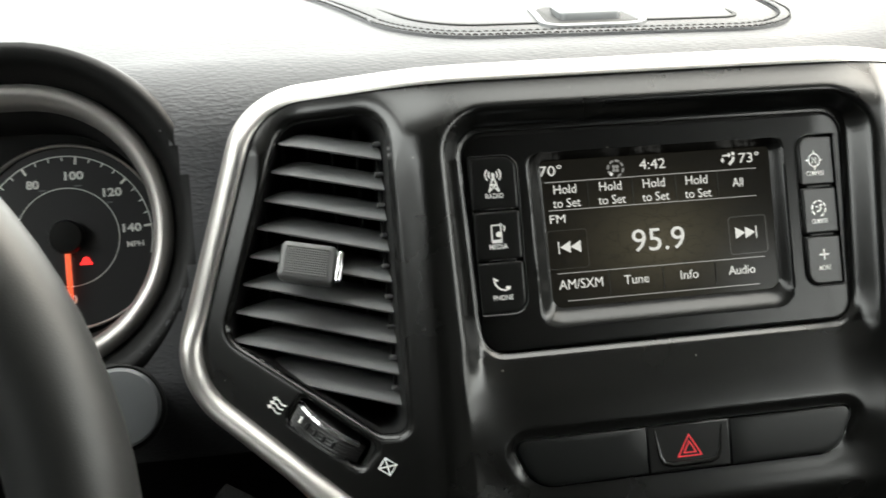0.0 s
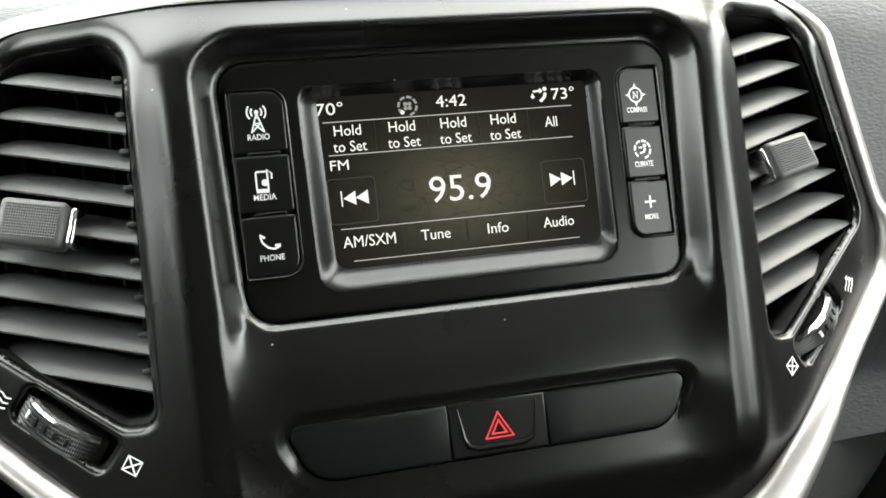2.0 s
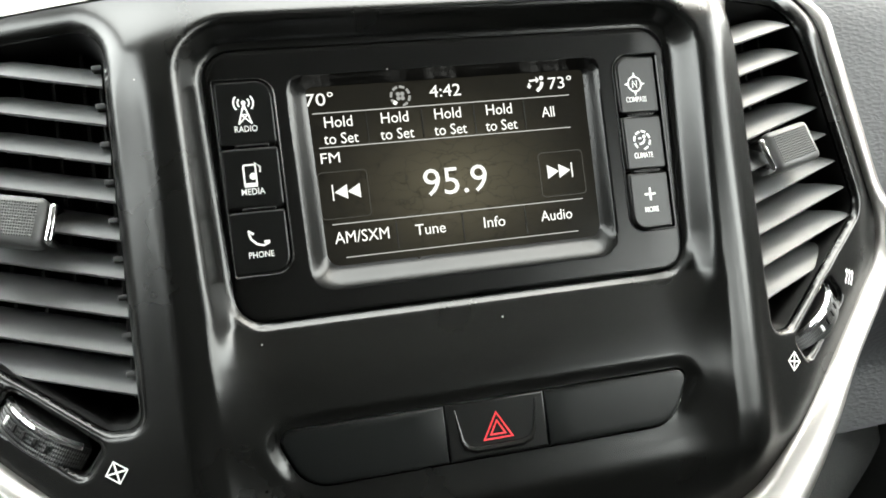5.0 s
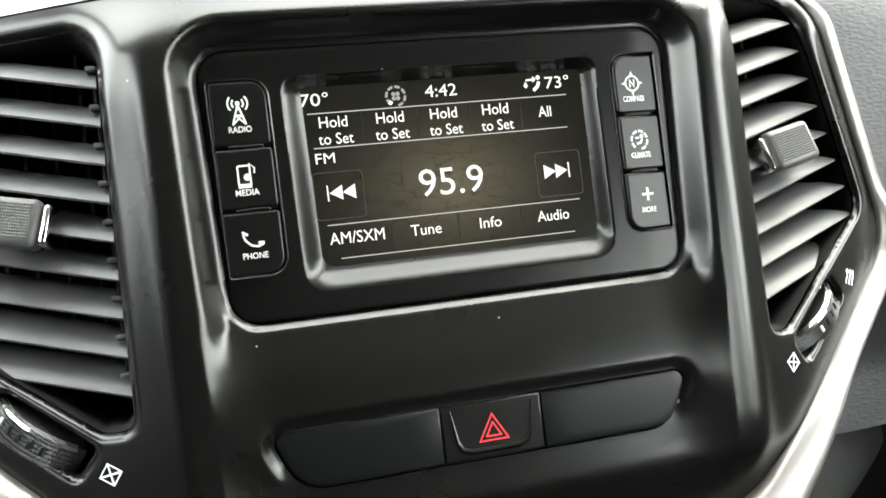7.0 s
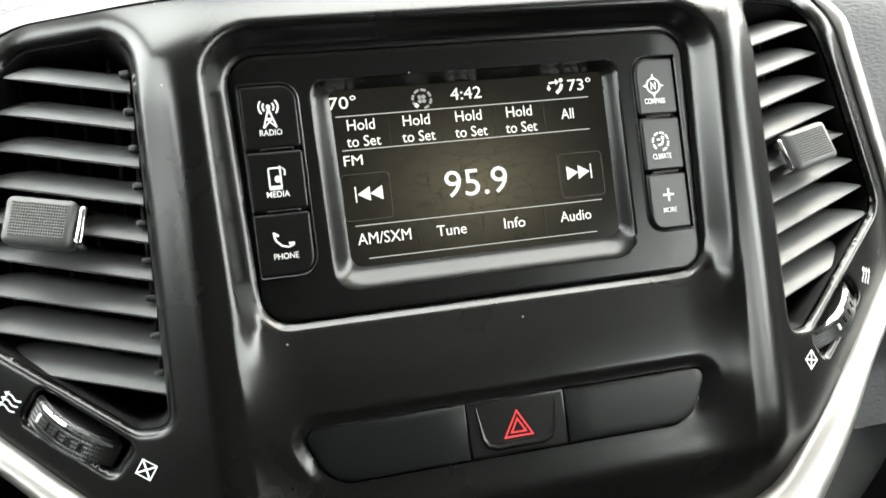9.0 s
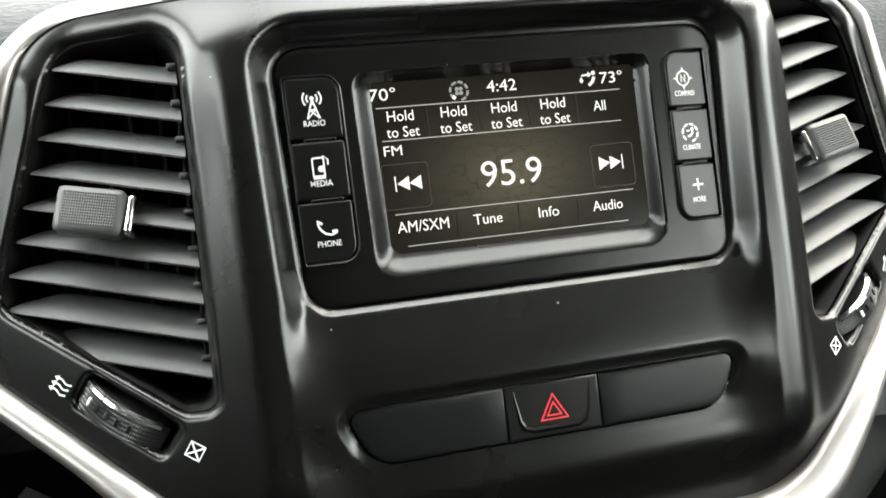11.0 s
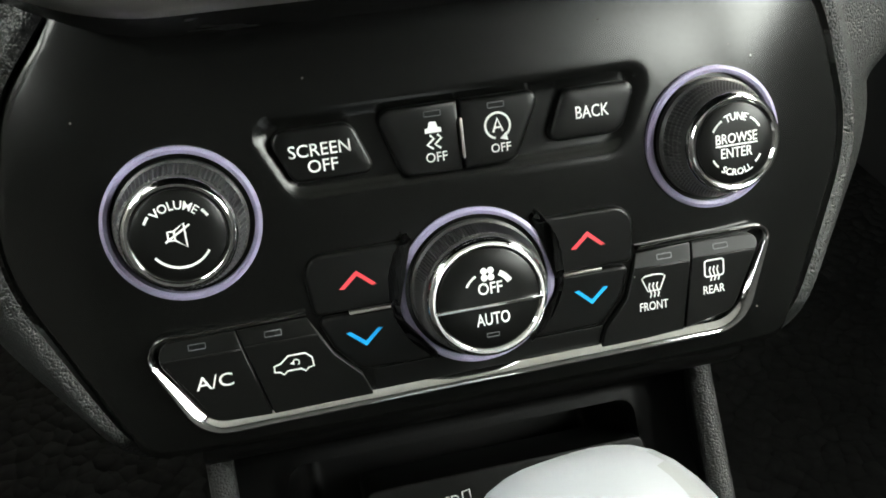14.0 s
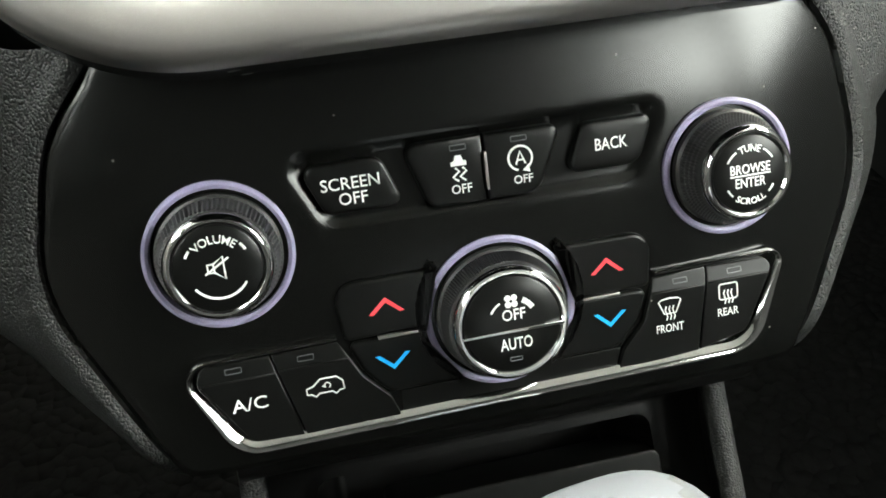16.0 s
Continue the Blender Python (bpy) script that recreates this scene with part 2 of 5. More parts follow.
def offset(outline, d):
    """The outline pushed outwards by d."""
    o = ccw(outline)
    out, n = [], len(o)
    for i in range(n):
        a, p, b = Vector(o[i - 1]), Vector(o[i]), Vector(o[(i + 1) % n])
        e0, e1 = (p - a).normalized(), (b - p).normalized()
        nrm = Vector((e0.y + e1.y, -e0.x - e1.x))
        if nrm.length < 1e-6:
            nrm = Vector((e0.y, -e0.x))
        nrm.normalize()
        c = max(0.5, nrm.dot(Vector((e0.y, -e0.x))))
        out.append(tuple(p + nrm * (d / c)))
    return out


def distance(outline, X, Z):
    """Signed distance to an outline (negative inside), and the nearest point's place."""
    p1 = np.array(outline, float)
    p0 = np.roll(p1, 1, 0)
    ok = ((p1 - p0) ** 2).sum(1) > 1e-16
    p0, p1 = p0[ok], p1[ok]
    ex, ez = (p1 - p0).T
    L = ex * ex + ez * ez
    run = ex / np.where(ez == 0, 1, ez)
    x, z = np.asarray(X, float).ravel(), np.asarray(Z, float).ravel()
    out, nx, nz = np.empty_like(x), np.empty_like(x), np.empty_like(x)
    for a in range(0, len(x), 1024):
        u, v = x[a:a + 1024, None], z[a:a + 1024, None]
        dx, dz = u - p0[:, 0], v - p0[:, 1]
        f = np.clip((dx * ex + dz * ez) / L, 0, 1)
        qx, qz = dx - f * ex, dz - f * ez
        d2 = qx * qx + qz * qz
        k = d2.argmin(1)
        row = np.arange(len(k))
        cross = ((p0[:, 1] > v) != (p1[:, 1] > v)) & (dx < run * dz)
        d = np.sqrt(d2[row, k])
        out[a:a + 1024] = np.where(cross.sum(1) % 2 == 1, -d, d)
        nx[a:a + 1024], nz[a:a + 1024] = u[:, 0] - qx[row, k], v[:, 0] - qz[row, k]
    return out.reshape(np.shape(X)), nx.reshape(np.shape(X)), nz.reshape(np.shape(X))


def step01(a, b, v):
    u = np.clip((v - a) / (b - a), 0, 1)
    return u * u * (3 - 2 * u)


def facet(a, b, v, e=0.14):
    """A straight ramp from a to b with softly rounded ends."""
    u = np.clip((v - a) / (b - a), 0, 1)
    f = np.where(u < e, u * u / (2 * e), np.where(u > 1 - e, 1 - e - (1 - u) ** 2 / (2 * e), u - e / 2))
    return f / (1 - e)


def softplus(v, w):
    return np.where(v > 6 * w, v, w * np.log1p(np.exp(np.clip(v / w, -40, 40))))


def field(outline, holes, height, step, lines=()):
    """A sheet y = -height(x, z) inside an outline and outside the holes; its edges and the lines follow their outlines."""
    pts = np.array(outline)
    x0, z0 = pts.min(0) - step
    x1, z1 = pts.max(0) + step
    nx, nz = int((x1 - x0) / step) + 2, int((z1 - z0) / step) + 2
    X, Z = np.meshgrid(x0 + step * np.arange(nx), z0 + step * np.arange(nz), indexing="ij")
    rims = [outline, *holes, *lines]
    for o in rims:
        d, px, pz = distance(o, X, Z)
        m = np.abs(d) < step * 0.74
        X, Z = np.where(m, px, X), np.where(m, pz, Z)
    keep = distance(outline, X, Z)[0] < 1e-5
    for o in holes:
        keep &= distance(o, X, Z)[0] > -1e-5
    Y = -height(X, Z)
    quad = keep[:-1, :-1] & keep[1:, :-1] & keep[1:, 1:] & keep[:-1, 1:]
    mx, mz = [(A[:-1, :-1] + A[1:, 1:] + A[1:, :-1] + A[:-1, 1:]) / 4 for A in (X, Z)]
    for o in holes:
        quad &= distance(o, mx, mz)[0] > 0
    index = np.full(X.shape, -1)
    used = np.zeros(X.shape, bool)
    i, j = np.nonzero(quad)
    for a, b in ((0, 0), (1, 0), (1, 1), (0, 1)):
        used[i + a, j + b] = True
    index[used] = np.arange(used.sum())
    bm = bmesh.new()
    vs = [bm.verts.new(p) for p in zip(X[used], Y[used], Z[used])]
    for a, b in zip(i, j):
        q = [vs[index[a, b]], vs[index[a + 1, b]], vs[index[a + 1, b + 1]], vs[index[a, b + 1]]]
        bm.faces.new(q)
    # corner cells on a rim keep their outer half
    corner = [keep[:-1, :-1], keep[1:, :-1], keep[1:, 1:], keep[:-1, 1:]]
    place = ((0, 0), (1, 0), (1, 1), (0, 1))
    made = {}
    count = sum(c.astype(float) for c in corner)
    tx = sum(np.where(c, X[da:X.shape[0] - 1 + da, db:X.shape[1] - 1 + db], 0) for (da, db), c in zip(place, corner)) / np.maximum(1, count)
    tz = sum(np.where(c, Z[da:X.shape[0] - 1 + da, db:X.shape[1] - 1 + db], 0) for (da, db), c in zip(place, corner)) / np.maximum(1, count)
    lost = np.zeros(tx.shape, bool)
    for o in holes:
        lost |= distance(o, tx, tz)[0] < -1e-5
    for a, b in zip(*np.nonzero(sum(c.astype(int) for c in corner) == 3)):
        q = []
        for (da, db), c in zip(place, corner):
            if c[a, b]:
                k = (a + da, b + db)
                if index[k] >= 0:
                    q.append(vs[index[k]])
                else:
                    if k not in made:
                        made[k] = bm.verts.new((X[k], Y[k], Z[k]))
                    q.append(made[k])
        if not lost[a, b]:
            bm.faces.new(q)
    return bm


def loft(rings, closed=True, cap0=False, cap1=False):
    """Skin between rings of 3D points of one length."""
    bm = bmesh.new()
    vs = [[bm.verts.new(p) for p in r] for r in rings]
    n = len(rings[0])
    for a, b in zip(vs, vs[1:]):
        for k in range(n if closed else n - 1):
            q = (a[k], a[(k + 1) % n], b[(k + 1) % n], b[k])
            bm.faces.new(q)
    if cap0:
        bm.faces.new(vs[0][::-1])
    if cap1:
        bm.faces.new(vs[-1])
    return bm


def slab(outline, front, back, bevel=0.0008, crown=0.0):
    """A plate with an outline, its front at height front (towards the viewer) and a rounded front edge."""
    o = ccw(outline)
    cx, cz = sum(p[0] for p in o) / len(o), sum(p[1] for p in o) / len(o)
    rows = [(0.0, back), (0.0, front - bevel)]
    rows += [(-bevel * (1 - math.cos(a)), front - bevel + bevel * math.sin(a)) for a in (0.5, 1.0, math.pi / 2)]
    if not crown:
        rows.append((-bevel - 0.0003, front))
    rings = [[(x, -h, z) for x, z in offset(o, d)] for d, h in rows]
    if crown:
        for f in (0.75, 0.5, 0.25):
            rings.append([(cx + (x - cx) * f, y - crown * (1 - f * f), cz + (z - cz) * f) for x, y, z in rings[4]])
    return loft(rings, cap1=True)


def frame_ring(outer, profile):
    """A closed moulding: the profile's (outward, height) steps swept round the outline."""
    return loft([[(x, -h, z) for x, z in offset(outer, d)] for d, h in profile])


def lathe(profile, n=64, ripple=None, cap=True):
    """Turned about the y axis: (radius, height towards the viewer)."""
    rings = []
    for k, (r, h) in enumerate(profile):
        row = []
        for i in range(n):
            a = 2 * math.pi * i / n
            rr = r * (1 + (ripple[1] * (i % 2) if ripple and k in ripple[0] else 0))
            row.append((rr * math.cos(a), -h, rr * math.sin(a)))
        rings.append(row)
    return loft(rings, cap1=cap)


def tube(points, r, n=10, closed=False):
    """A round bar along 3D points."""
    P = [Vector(p) for p in points]
    rings, side = [], None
    for i, p in enumerate(P):
        a = P[i - 1] if (i or closed) else p
        b = P[(i + 1) % len(P)] if (i < len(P) - 1 or closed) else p
        t = (b - a).normalized()
        s = t.cross(Vector((0, 1, 0)) if abs(t.y) < 0.9 else Vector((1, 0, 0))).normalized()
        u = s.cross(t)
        rr = r[i] if isinstance(r, (list, tuple)) else r
        rings.append([p + (s * math.cos(2 * math.pi * k / n) + u * math.sin(2 * math.pi * k / n)) * rr for k in range(n)])
    if closed:
        rings.append(rings[0])
        bm = loft(rings)
        bmesh.ops.remove_doubles(bm, verts=bm.verts[:], dist=1e-7)
        return bm
    return loft(rings, cap0=True, cap1=True)


def box(x0, x1, y0, y1, z0, z1, bevel=0.0):
    bm = bmesh.new()
    bmesh.ops.create_cube(bm, size=1.0)
    for v in bm.verts:
        v.co = Vector(((x0 + x1) / 2 + v.co.x * (x1 - x0), (y0 + y1) / 2 + v.co.y * (y1 - y0), (z0 + z1) / 2 + v.co.z * (z1 - z0)))
    if bevel:
        bmesh.ops.bevel(bm, geom=bm.edges[:], offset=bevel, segments=3, profile=0.5, affect="EDGES")
    return bm


def merge(*bms):
    """Several pieces of one part in one bmesh."""
    out = bms[0]
    for b in bms[1:]:
        me = bpy.data.meshes.new("tmp")
        b.to_mesh(me)
        b.free()
        out.from_mesh(me)
        bpy.data.meshes.remove(me)
    return out


class Ink:
    """Flat print: strokes and patches, a hair proud of the surface they lie on."""

    def __init__(self, h, thick=0.00012):
        self.h, self.t, self.bm = h, thick, bmesh.new()

    def patch(self, pts):
        pts = ccw(pts)
        top = [self.bm.verts.new((x, -self.h - self.t, z)) for x, z in pts]
        low = [self.bm.verts.new((x, -self.h + 0.0002, z)) for x, z in pts]
        self.bm.faces.new(top)
        for k in range(len(pts)):
            self.bm.faces.new((top[k - 1], low[k - 1], low[k], top[k]))
        return self

    def line(self, pts, w, closed=False):
        P = [Vector(p) for p in pts]
        n = len(P)
        L, R = [], []
        for i, p in enumerate(P):
            a = P[i - 1] if (i or closed) else p
            b = P[(i + 1) % n] if (i < n - 1 or closed) else p
            t = (b - a)
            t = t.normalized() if t.length else Vector((1, 0))
            s = Vector((-t.y, t.x)) * w / 2
            L.append(p + s)
            R.append(p - s)
        for i in range(n if closed else n - 1):
            j = (i + 1) % n
            self.patch([tuple(L[i]), tuple(L[j]), tuple(R[j]), tuple(R[i])])
        return self

    def arc(self, cx, cz, r, a0, a1, w, n=12):
        return self.line([(cx + r * math.cos(radians(a0 + (a1 - a0) * k / n)), cz + r * math.sin(radians(a0 + (a1 - a0) * k / n))) for k in range(n + 1)], w)

    def dot(self, cx, cz, r, n=16):
        return self.patch(ring(r, n, cx, cz))


def letters(text, cx, cz, width, height, h, thick=0.00012, bold=0.0):
    """A word as a thin raised mesh, fitted into width x height about (cx, cz)."""
    cu = bpy.data.curves.new("word", "FONT")
    cu.body, cu.size, cu.resolution_u = text, 1.0, 3
    cu.extrude = 0.02
    cu.offset = 7 * bold
    ob = bpy.data.objects.new("word", cu)
    scene.collection.objects.link(ob)
    me = bpy.data.meshes.new_from_object(ob.evaluated_get(bpy.context.evaluated_depsgraph_get()))
    bpy.data.objects.remove(ob)
    bpy.data.curves.remove(cu)
    bm = bmesh.new()
    bm.from_mesh(me)
    bpy.data.meshes.remove(me)
    xs, ys = [v.co.x for v in bm.verts], [v.co.y for v in bm.verts]
    sx, sy = width / (max(xs) - min(xs)), height / (max(ys) - min(ys))
    mx, my = (max(xs) + min(xs)) / 2, (max(ys) + min(ys)) / 2
    for v in bm.verts:
        front = v.co.z > 0
        v.co = Vector((cx + (v.co.x - mx) * sx, -h - thick if front else -h + 0.0002, cz + (v.co.y - my) * sy))
    return bm


def bend(bm, r, cx, cz, up=1):
    """Lay a straight word, built about (0, r), round a circle."""
    for v in bm.verts:
        a, rr = v.co.x / r, r + v.co.z * up
        v.co.x, v.co.z = cx + rr * math.sin(a), cz + up * rr * math.cos(a)
    return bm


# ---- large structure: the car's cabin, closed round the dashboard ----
def panel_with_holes(w0, w1, h0, h1, holes, axis, at, thick):
    """An upright sheet of blocks round rectangular openings (along, up)."""
    cuts_a = sorted({w0, w1, *[v for o in holes for v in o[:2]]})
    cuts_b = sorted({h0, h1, *[v for o in holes for v in o[2:]]})
    bms = []
    for a0, a1 in zip(cuts_a, cuts_a[1:]):
        for b0, b1 in zip(cuts_b, cuts_b[1:]):
            if any(o[0] <= a0 and a1 <= o[1] and o[2] <= b0 and b1 <= o[3] for o in holes):
                continue
            if axis == "x":
                bms.append(box(at, at + thick, a0, a1, b0, b1))
            else:
                bms.append(box(a0, a1, at, at + thick, b0, b1))
    out = merge(*bms)
    bmesh.ops.remove_doubles(out, verts=out.verts[:], dist=1e-6)
    return out


I4 = Matrix()
structure("ground", merge(box(-900, 900, -900, 900, -0.25, -0.2)), ASPHALT, "pale grey open parking lot ground", "ground", I4)
structure("floor", box(-0.74, 0.74, -0.88, 0.86, 0.18, 0.22), CARPET, "black carpeted car floor", "floor", I4)
# unseen roof; its front edge limits the sky light that reaches the fascia
structure("ceiling", box(-0.78, 0.78, -0.88, -0.01, 1.56, 1.62), TRIMCLOTH, "unseen grey cloth car roof lining, front edge set to shape the light", "ceiling", I4)
# unseen door sides; openings and sills are sized to steer light onto the dashboard
structure("wall_left", panel_with_holes(-0.88, 0.86, 0.22, 1.56, [(-0.55, 0.50, 1.10, 1.46)], "x", -0.78, 0.06), DOORM, "unseen dark car door side, window openings sized to shape the light", "wall", I4)
structure("wall_right", panel_with_holes(-0.88, 0.86, 0.22, 1.56, [(-0.82, -0.25, 0.98, 1.46), (-0.25, 0.34, 1.15, 1.46)], "x", 0.72, 0.06), DOORM, "unseen dark car door side, window openings sized to shape the light", "wall", I4)
# unseen wall added close behind the camera: darkens reflections, its opening lights the right
structure("wall_rear", panel_with_holes(-0.72, 0.72, 0.22, 1.56, [(0.45, 0.70, 1.02, 1.28)], "y", -0.88, 0.06), REARM, "unseen dark wall added to darken reflections, its opening brightens the right", "wall", I4)
structure("wall_front", box(-0.72, 0.72, 0.82, 0.86, 0.22, 0.98), DARK, "black firewall under the windscreen", "wall", I4)


# ---- shared outlines of the dashboard (x, z) ----
FASCIA = dense(rpoly([(-0.168, 0.069, 0.026), (-0.206, -0.046, 0.030), (-0.0955, -0.1400, 0.050), (0.0955, -0.1400, 0.050), (0.206, -0.046, 0.030), (0.168, 0.069, 0.026)], 14), 0.004)
RADIO = rpoly([(-0.0865, 0.0475, 0.010), (-0.0835, -0.0455, 0.010), (0.0835, -0.0455, 0.010), (0.0865, 0.0475, 0.010)], 8)
CHANNEL = rpoly([(-0.0965, 0.0575, 0.020), (-0.0890, -0.1700, 0.0), (0.0890, -0.1700, 0.0), (0.0965, 0.0575, 0.020)], 10)
STRIP = rpoly([(-0.0772, -0.0810, 0.0045), (-0.0680, -0.1020, 0.0140), (0.0680, -0.1020, 0.0140), (0.0772, -0.0810, 0.0045)], 8)
VENT_R = rpoly([(0.1165, 0.0600, 0.012), (0.1175, -0.0745, 0.006), (0.1285, -0.0745, 0.006), (0.1905, -0.0300, 0.010), (0.1595, 0.0600, 0.014)], 8)
VENT_L = mirror(VENT_R)
WHEEL_AT = (0.1485, -0.0730)
SLOT_R = [(WHEEL_AT[0] + u * math.cos(radians(37)) - v * math.sin(radians(37)), WHEEL_AT[1] + u * math.sin(radians(37)) + v * math.cos(radians(37))) for u, v in rrect(0.037, 0.0125, 0.003)]
SLOT_L = mirror(SLOT_R)


def fascia_height(X, Z, fold=True):
    """How far the centre fascia stands towards the viewer."""
    ax = np.abs(X)
    h = 0.0165 - 0.47 * softplus(ax - 0.0985, 0.009)
    h = h - 0.011 * step01(0.046, 0.076, Z) - 0.006 * step01(-0.100, -0.148, Z)
    # two upright ridges beside the radio
    h = h + 0.0026 * np.exp(-((ax - 0.1030) / 0.0075) ** 2) * step01(-0.142, -0.10, Z) * step01(0.070, 0.030, Z)
    # the channel that holds the radio, filling up below it
    d = distance(CHANNEL, X, Z)[0]
    floor = 0.0046 + 0.0020 * step01(0.0002, 0.0030, distance(RADIO, X, Z)[0]) * step01(-0.030, -0.044, Z) + 0.0072 * np.sin(0.5 * np.pi * np.clip((-0.0465 - Z) / 0.040, 0, 1)) - 0.0024 * step01(-0.082, -0.101, Z) - 0.004 * step01(-0.110, -0.150, Z)
    sweep = 1 - (1 - np.clip((0.0010 - d) / 0.0240, 0, 1)) ** 2.4
    side = facet(0.0010, -0.0095, d, 0.36)
    deep = (side + (sweep - side) * step01(-0.036, -0.062, Z)) * (1 - 0.9 * step01(-0.105, -0.142, Z))
    h = h + (np.minimum(h, floor) - h) * deep
    d = distance(STRIP, X, Z)[0]
    h = h - (0.0024 - 0.0010 * step01(-0.086, -0.080, Z) - 0.0022 * step01(-0.090, -0.1005, Z)) * step01(0.0052, 0.0003, d)
    # rounded rims: a broad scoop over each vent, a tight edge elsewhere
    scoop = step01(0.030, 0.060, Z)
    for o, r, deep in ((VENT_L, 0.0030 + 0.0075 * scoop, 0.0045 + 0.0045 * scoop), (VENT_R, 0.0030 + 0.0075 * scoop, 0.0045 + 0.0045 * scoop), (SLOT_L, 0.0020, 0.0030), (SLOT_R, 0.0020, 0.0030)):
        d = distance(o, X, Z)[0]
        u = np.clip((r - d) / r, 0, 1)
        h = h - deep * (1 - np.sqrt(np.clip(1 - 0.90 * u * u, 0, 1)))
    # under the switch strip the panel folds back
    return h - 0.26 * softplus(-0.1145 - Z, 0.0012) if fold else h


def h_at(x, z, fold=True):
    return float(fascia_height(np.array([[x]]), np.array([[z]]), fold)[0, 0])


# ---- dashboard ----
CLUSTER = dense(rpoly([(-0.216, -0.043, 0.066), (-0.216, 0.093, 0.066), (-0.56, 0.093, 0.066), (-0.56, -0.043, 0.066)], 16), 0.006)
CLIMATE = dense(rpoly([(-0.100, -0.138, 0.0), (-0.134, -0.178, 0.05), (-0.1470, -0.226, 0.05), (-0.113, -0.2955, 0.008), (0.113, -0.2955, 0.008), (0.1448, -0.226, 0.05), (0.1325, -0.178, 0.05), (0.100, -0.138, 0.0)], 8), 0.003)


def dash_point(s, x):
    """The pad's section: s runs up the front, round the brow and away over the top."""
    lean = 0.055 + 0.10 * softplus(np.abs(x) - 0.22, 0.03) + 0.045 * float(step01(-0.050, -0.120, -0.20 + min(s, 0.2))) + 0.30 * float(step01(-0.165, -0.240, -0.20 + min(s, 0.2)))
    bend_r, low, high = 0.055, -0.20, 0.056
    front = high - low
    arc = bend_r * radians(62)
    if s < front:
        return lean, low + s
    if s < front + arc:
        a = (s - front) / bend_r
        return lean + bend_r * (1 - math.cos(a)), high + bend_r * math.sin(a)
    a = radians(62)
    d = s - front - arc
    return lean + bend_r * (1 - math.cos(a)) + d * math.sin(a), high + bend_r * math.sin(a) + d * math.cos(a) * (1 - 0.35 * min(1, d / 0.6))


dashboard = thing("dashboard", (0, 0.1, 0), "dark grey soft grained car dashboard under the windscreen", "dashboard")


def dash_pad(lower):
    S = [0.0035 * k for k in range(100)] + [0.35 + 0.02 * k for k in range(34)]
    xs = [-0.72 + 0.02 * k for k in range(16)] + [-0.40 + 0.004 * k for k in range(201)] + [0.42 + 0.02 * k for k in range(16)]
    P = np.array([[(x, *dash_point(s, x)) for x in xs] for s in S])
    X, Z = P[..., 0], P[..., 2]
    front = P[..., 1] < 0.16
    cut = ((Z < -0.150) & (X > 0.0)) | front & ((distance(offset(FASCIA, 0.001), X, Z)[0] < 0) | (distance(offset(CLUSTER, 0.010), X, Z)[0] < 0) | (distance(CLIMATE, X, Z)[0] < 0.002))
    bm = bmesh.new()
    vs = {}
    for i in range(len(S) - 1):
        for j in range(len(xs) - 1):
            if cut[i, j] or cut[i + 1, j] or cut[i, j + 1] or cut[i + 1, j + 1] or (Z[i, j] < -0.092 and X[i, j] < 0) != lower:
                continue
            q = []
            for a, b in ((i, j), (i, j + 1), (i + 1, j + 1), (i + 1, j)):
                if (a, b) not in vs:
                    vs[a, b] = bm.verts.new(Vector(P[a, b]) - Vector((0, 0.1, 0)))
                q.append(vs[a, b])
            bm.faces.new(q)
    return bm


part("pad", dash_pad(False), LEATHER, dashboard, "dark grey grained soft pad")
part("lower_trim", dash_pad(True), CUBBYM, dashboard, "black lower dashboard trim")


def cheek(side):
    """The padded side of the centre stack, bulging out beside the climate panel."""
    low = -0.325
    o = dense(rpoly([(0.098, -0.150, 0), (0.140, -0.150, 0.02), (0.168, -0.124, 0.05), (0.215, -0.103, 0.05), (0.30, -0.085, 0.0), (0.30, low, 0.0), (0.112, low, 0.004), (0.098, low, 0)], 8), 0.006)

    def height(X, Z):
        ax = np.abs(X)
        e = np.maximum(distance(CLIMATE, X, Z)[0], 0)
        h = -0.0470 - 0.40 * softplus(ax - 0.112, 0.013) - 0.13 * softplus(Z + 0.184, 0.010) * np.exp(-e / 0.035) - 1.4 * softplus(-0.290 - Z, 0.005)
        # it rolls away outwards, sooner the lower it lies
        roll = 0.0035 + 0.006 * step01(-0.285, -0.255, Z)
        if side < 0:
            roll = roll + 0.045 * step01(-0.258, -0.205, Z) + 0.25 * step01(-0.220, -0.170, Z)
        else:
            roll = roll + 0.012 * step01(-0.258, -0.215, Z) + 0.25 * step01(-0.212, -0.172, Z)
        m = np.maximum(e - 0.004, 0)
        full = 2.6 * roll
        h = h - np.where(m < full, m * m / (2 * roll), full * 1.3 + 2.6 * (m - full))
        return np.maximum(h, -0.24) + 0.0022 * np.exp(-((e - 0.0045) / 0.0032) ** 2)

    oo = o if side > 0 else mirror(o)
    bm = field(oo, [offset(CLIMATE, 0.0006)], height, 0.0018)
    bmesh.ops.delete(bm, geom=[v for v in bm.verts if v.co.y > 0.2375], context="VERTS")
    for v in bm.verts:
        v.co.y -= 0.1
    return bm


part("side_bolster", cheek(1), CHEEKM, dashboard, "grained black soft side of the centre stack")
part("side_bolster", cheek(-1), CHEEKM, dashboard, "grained black soft side of the centre stack")


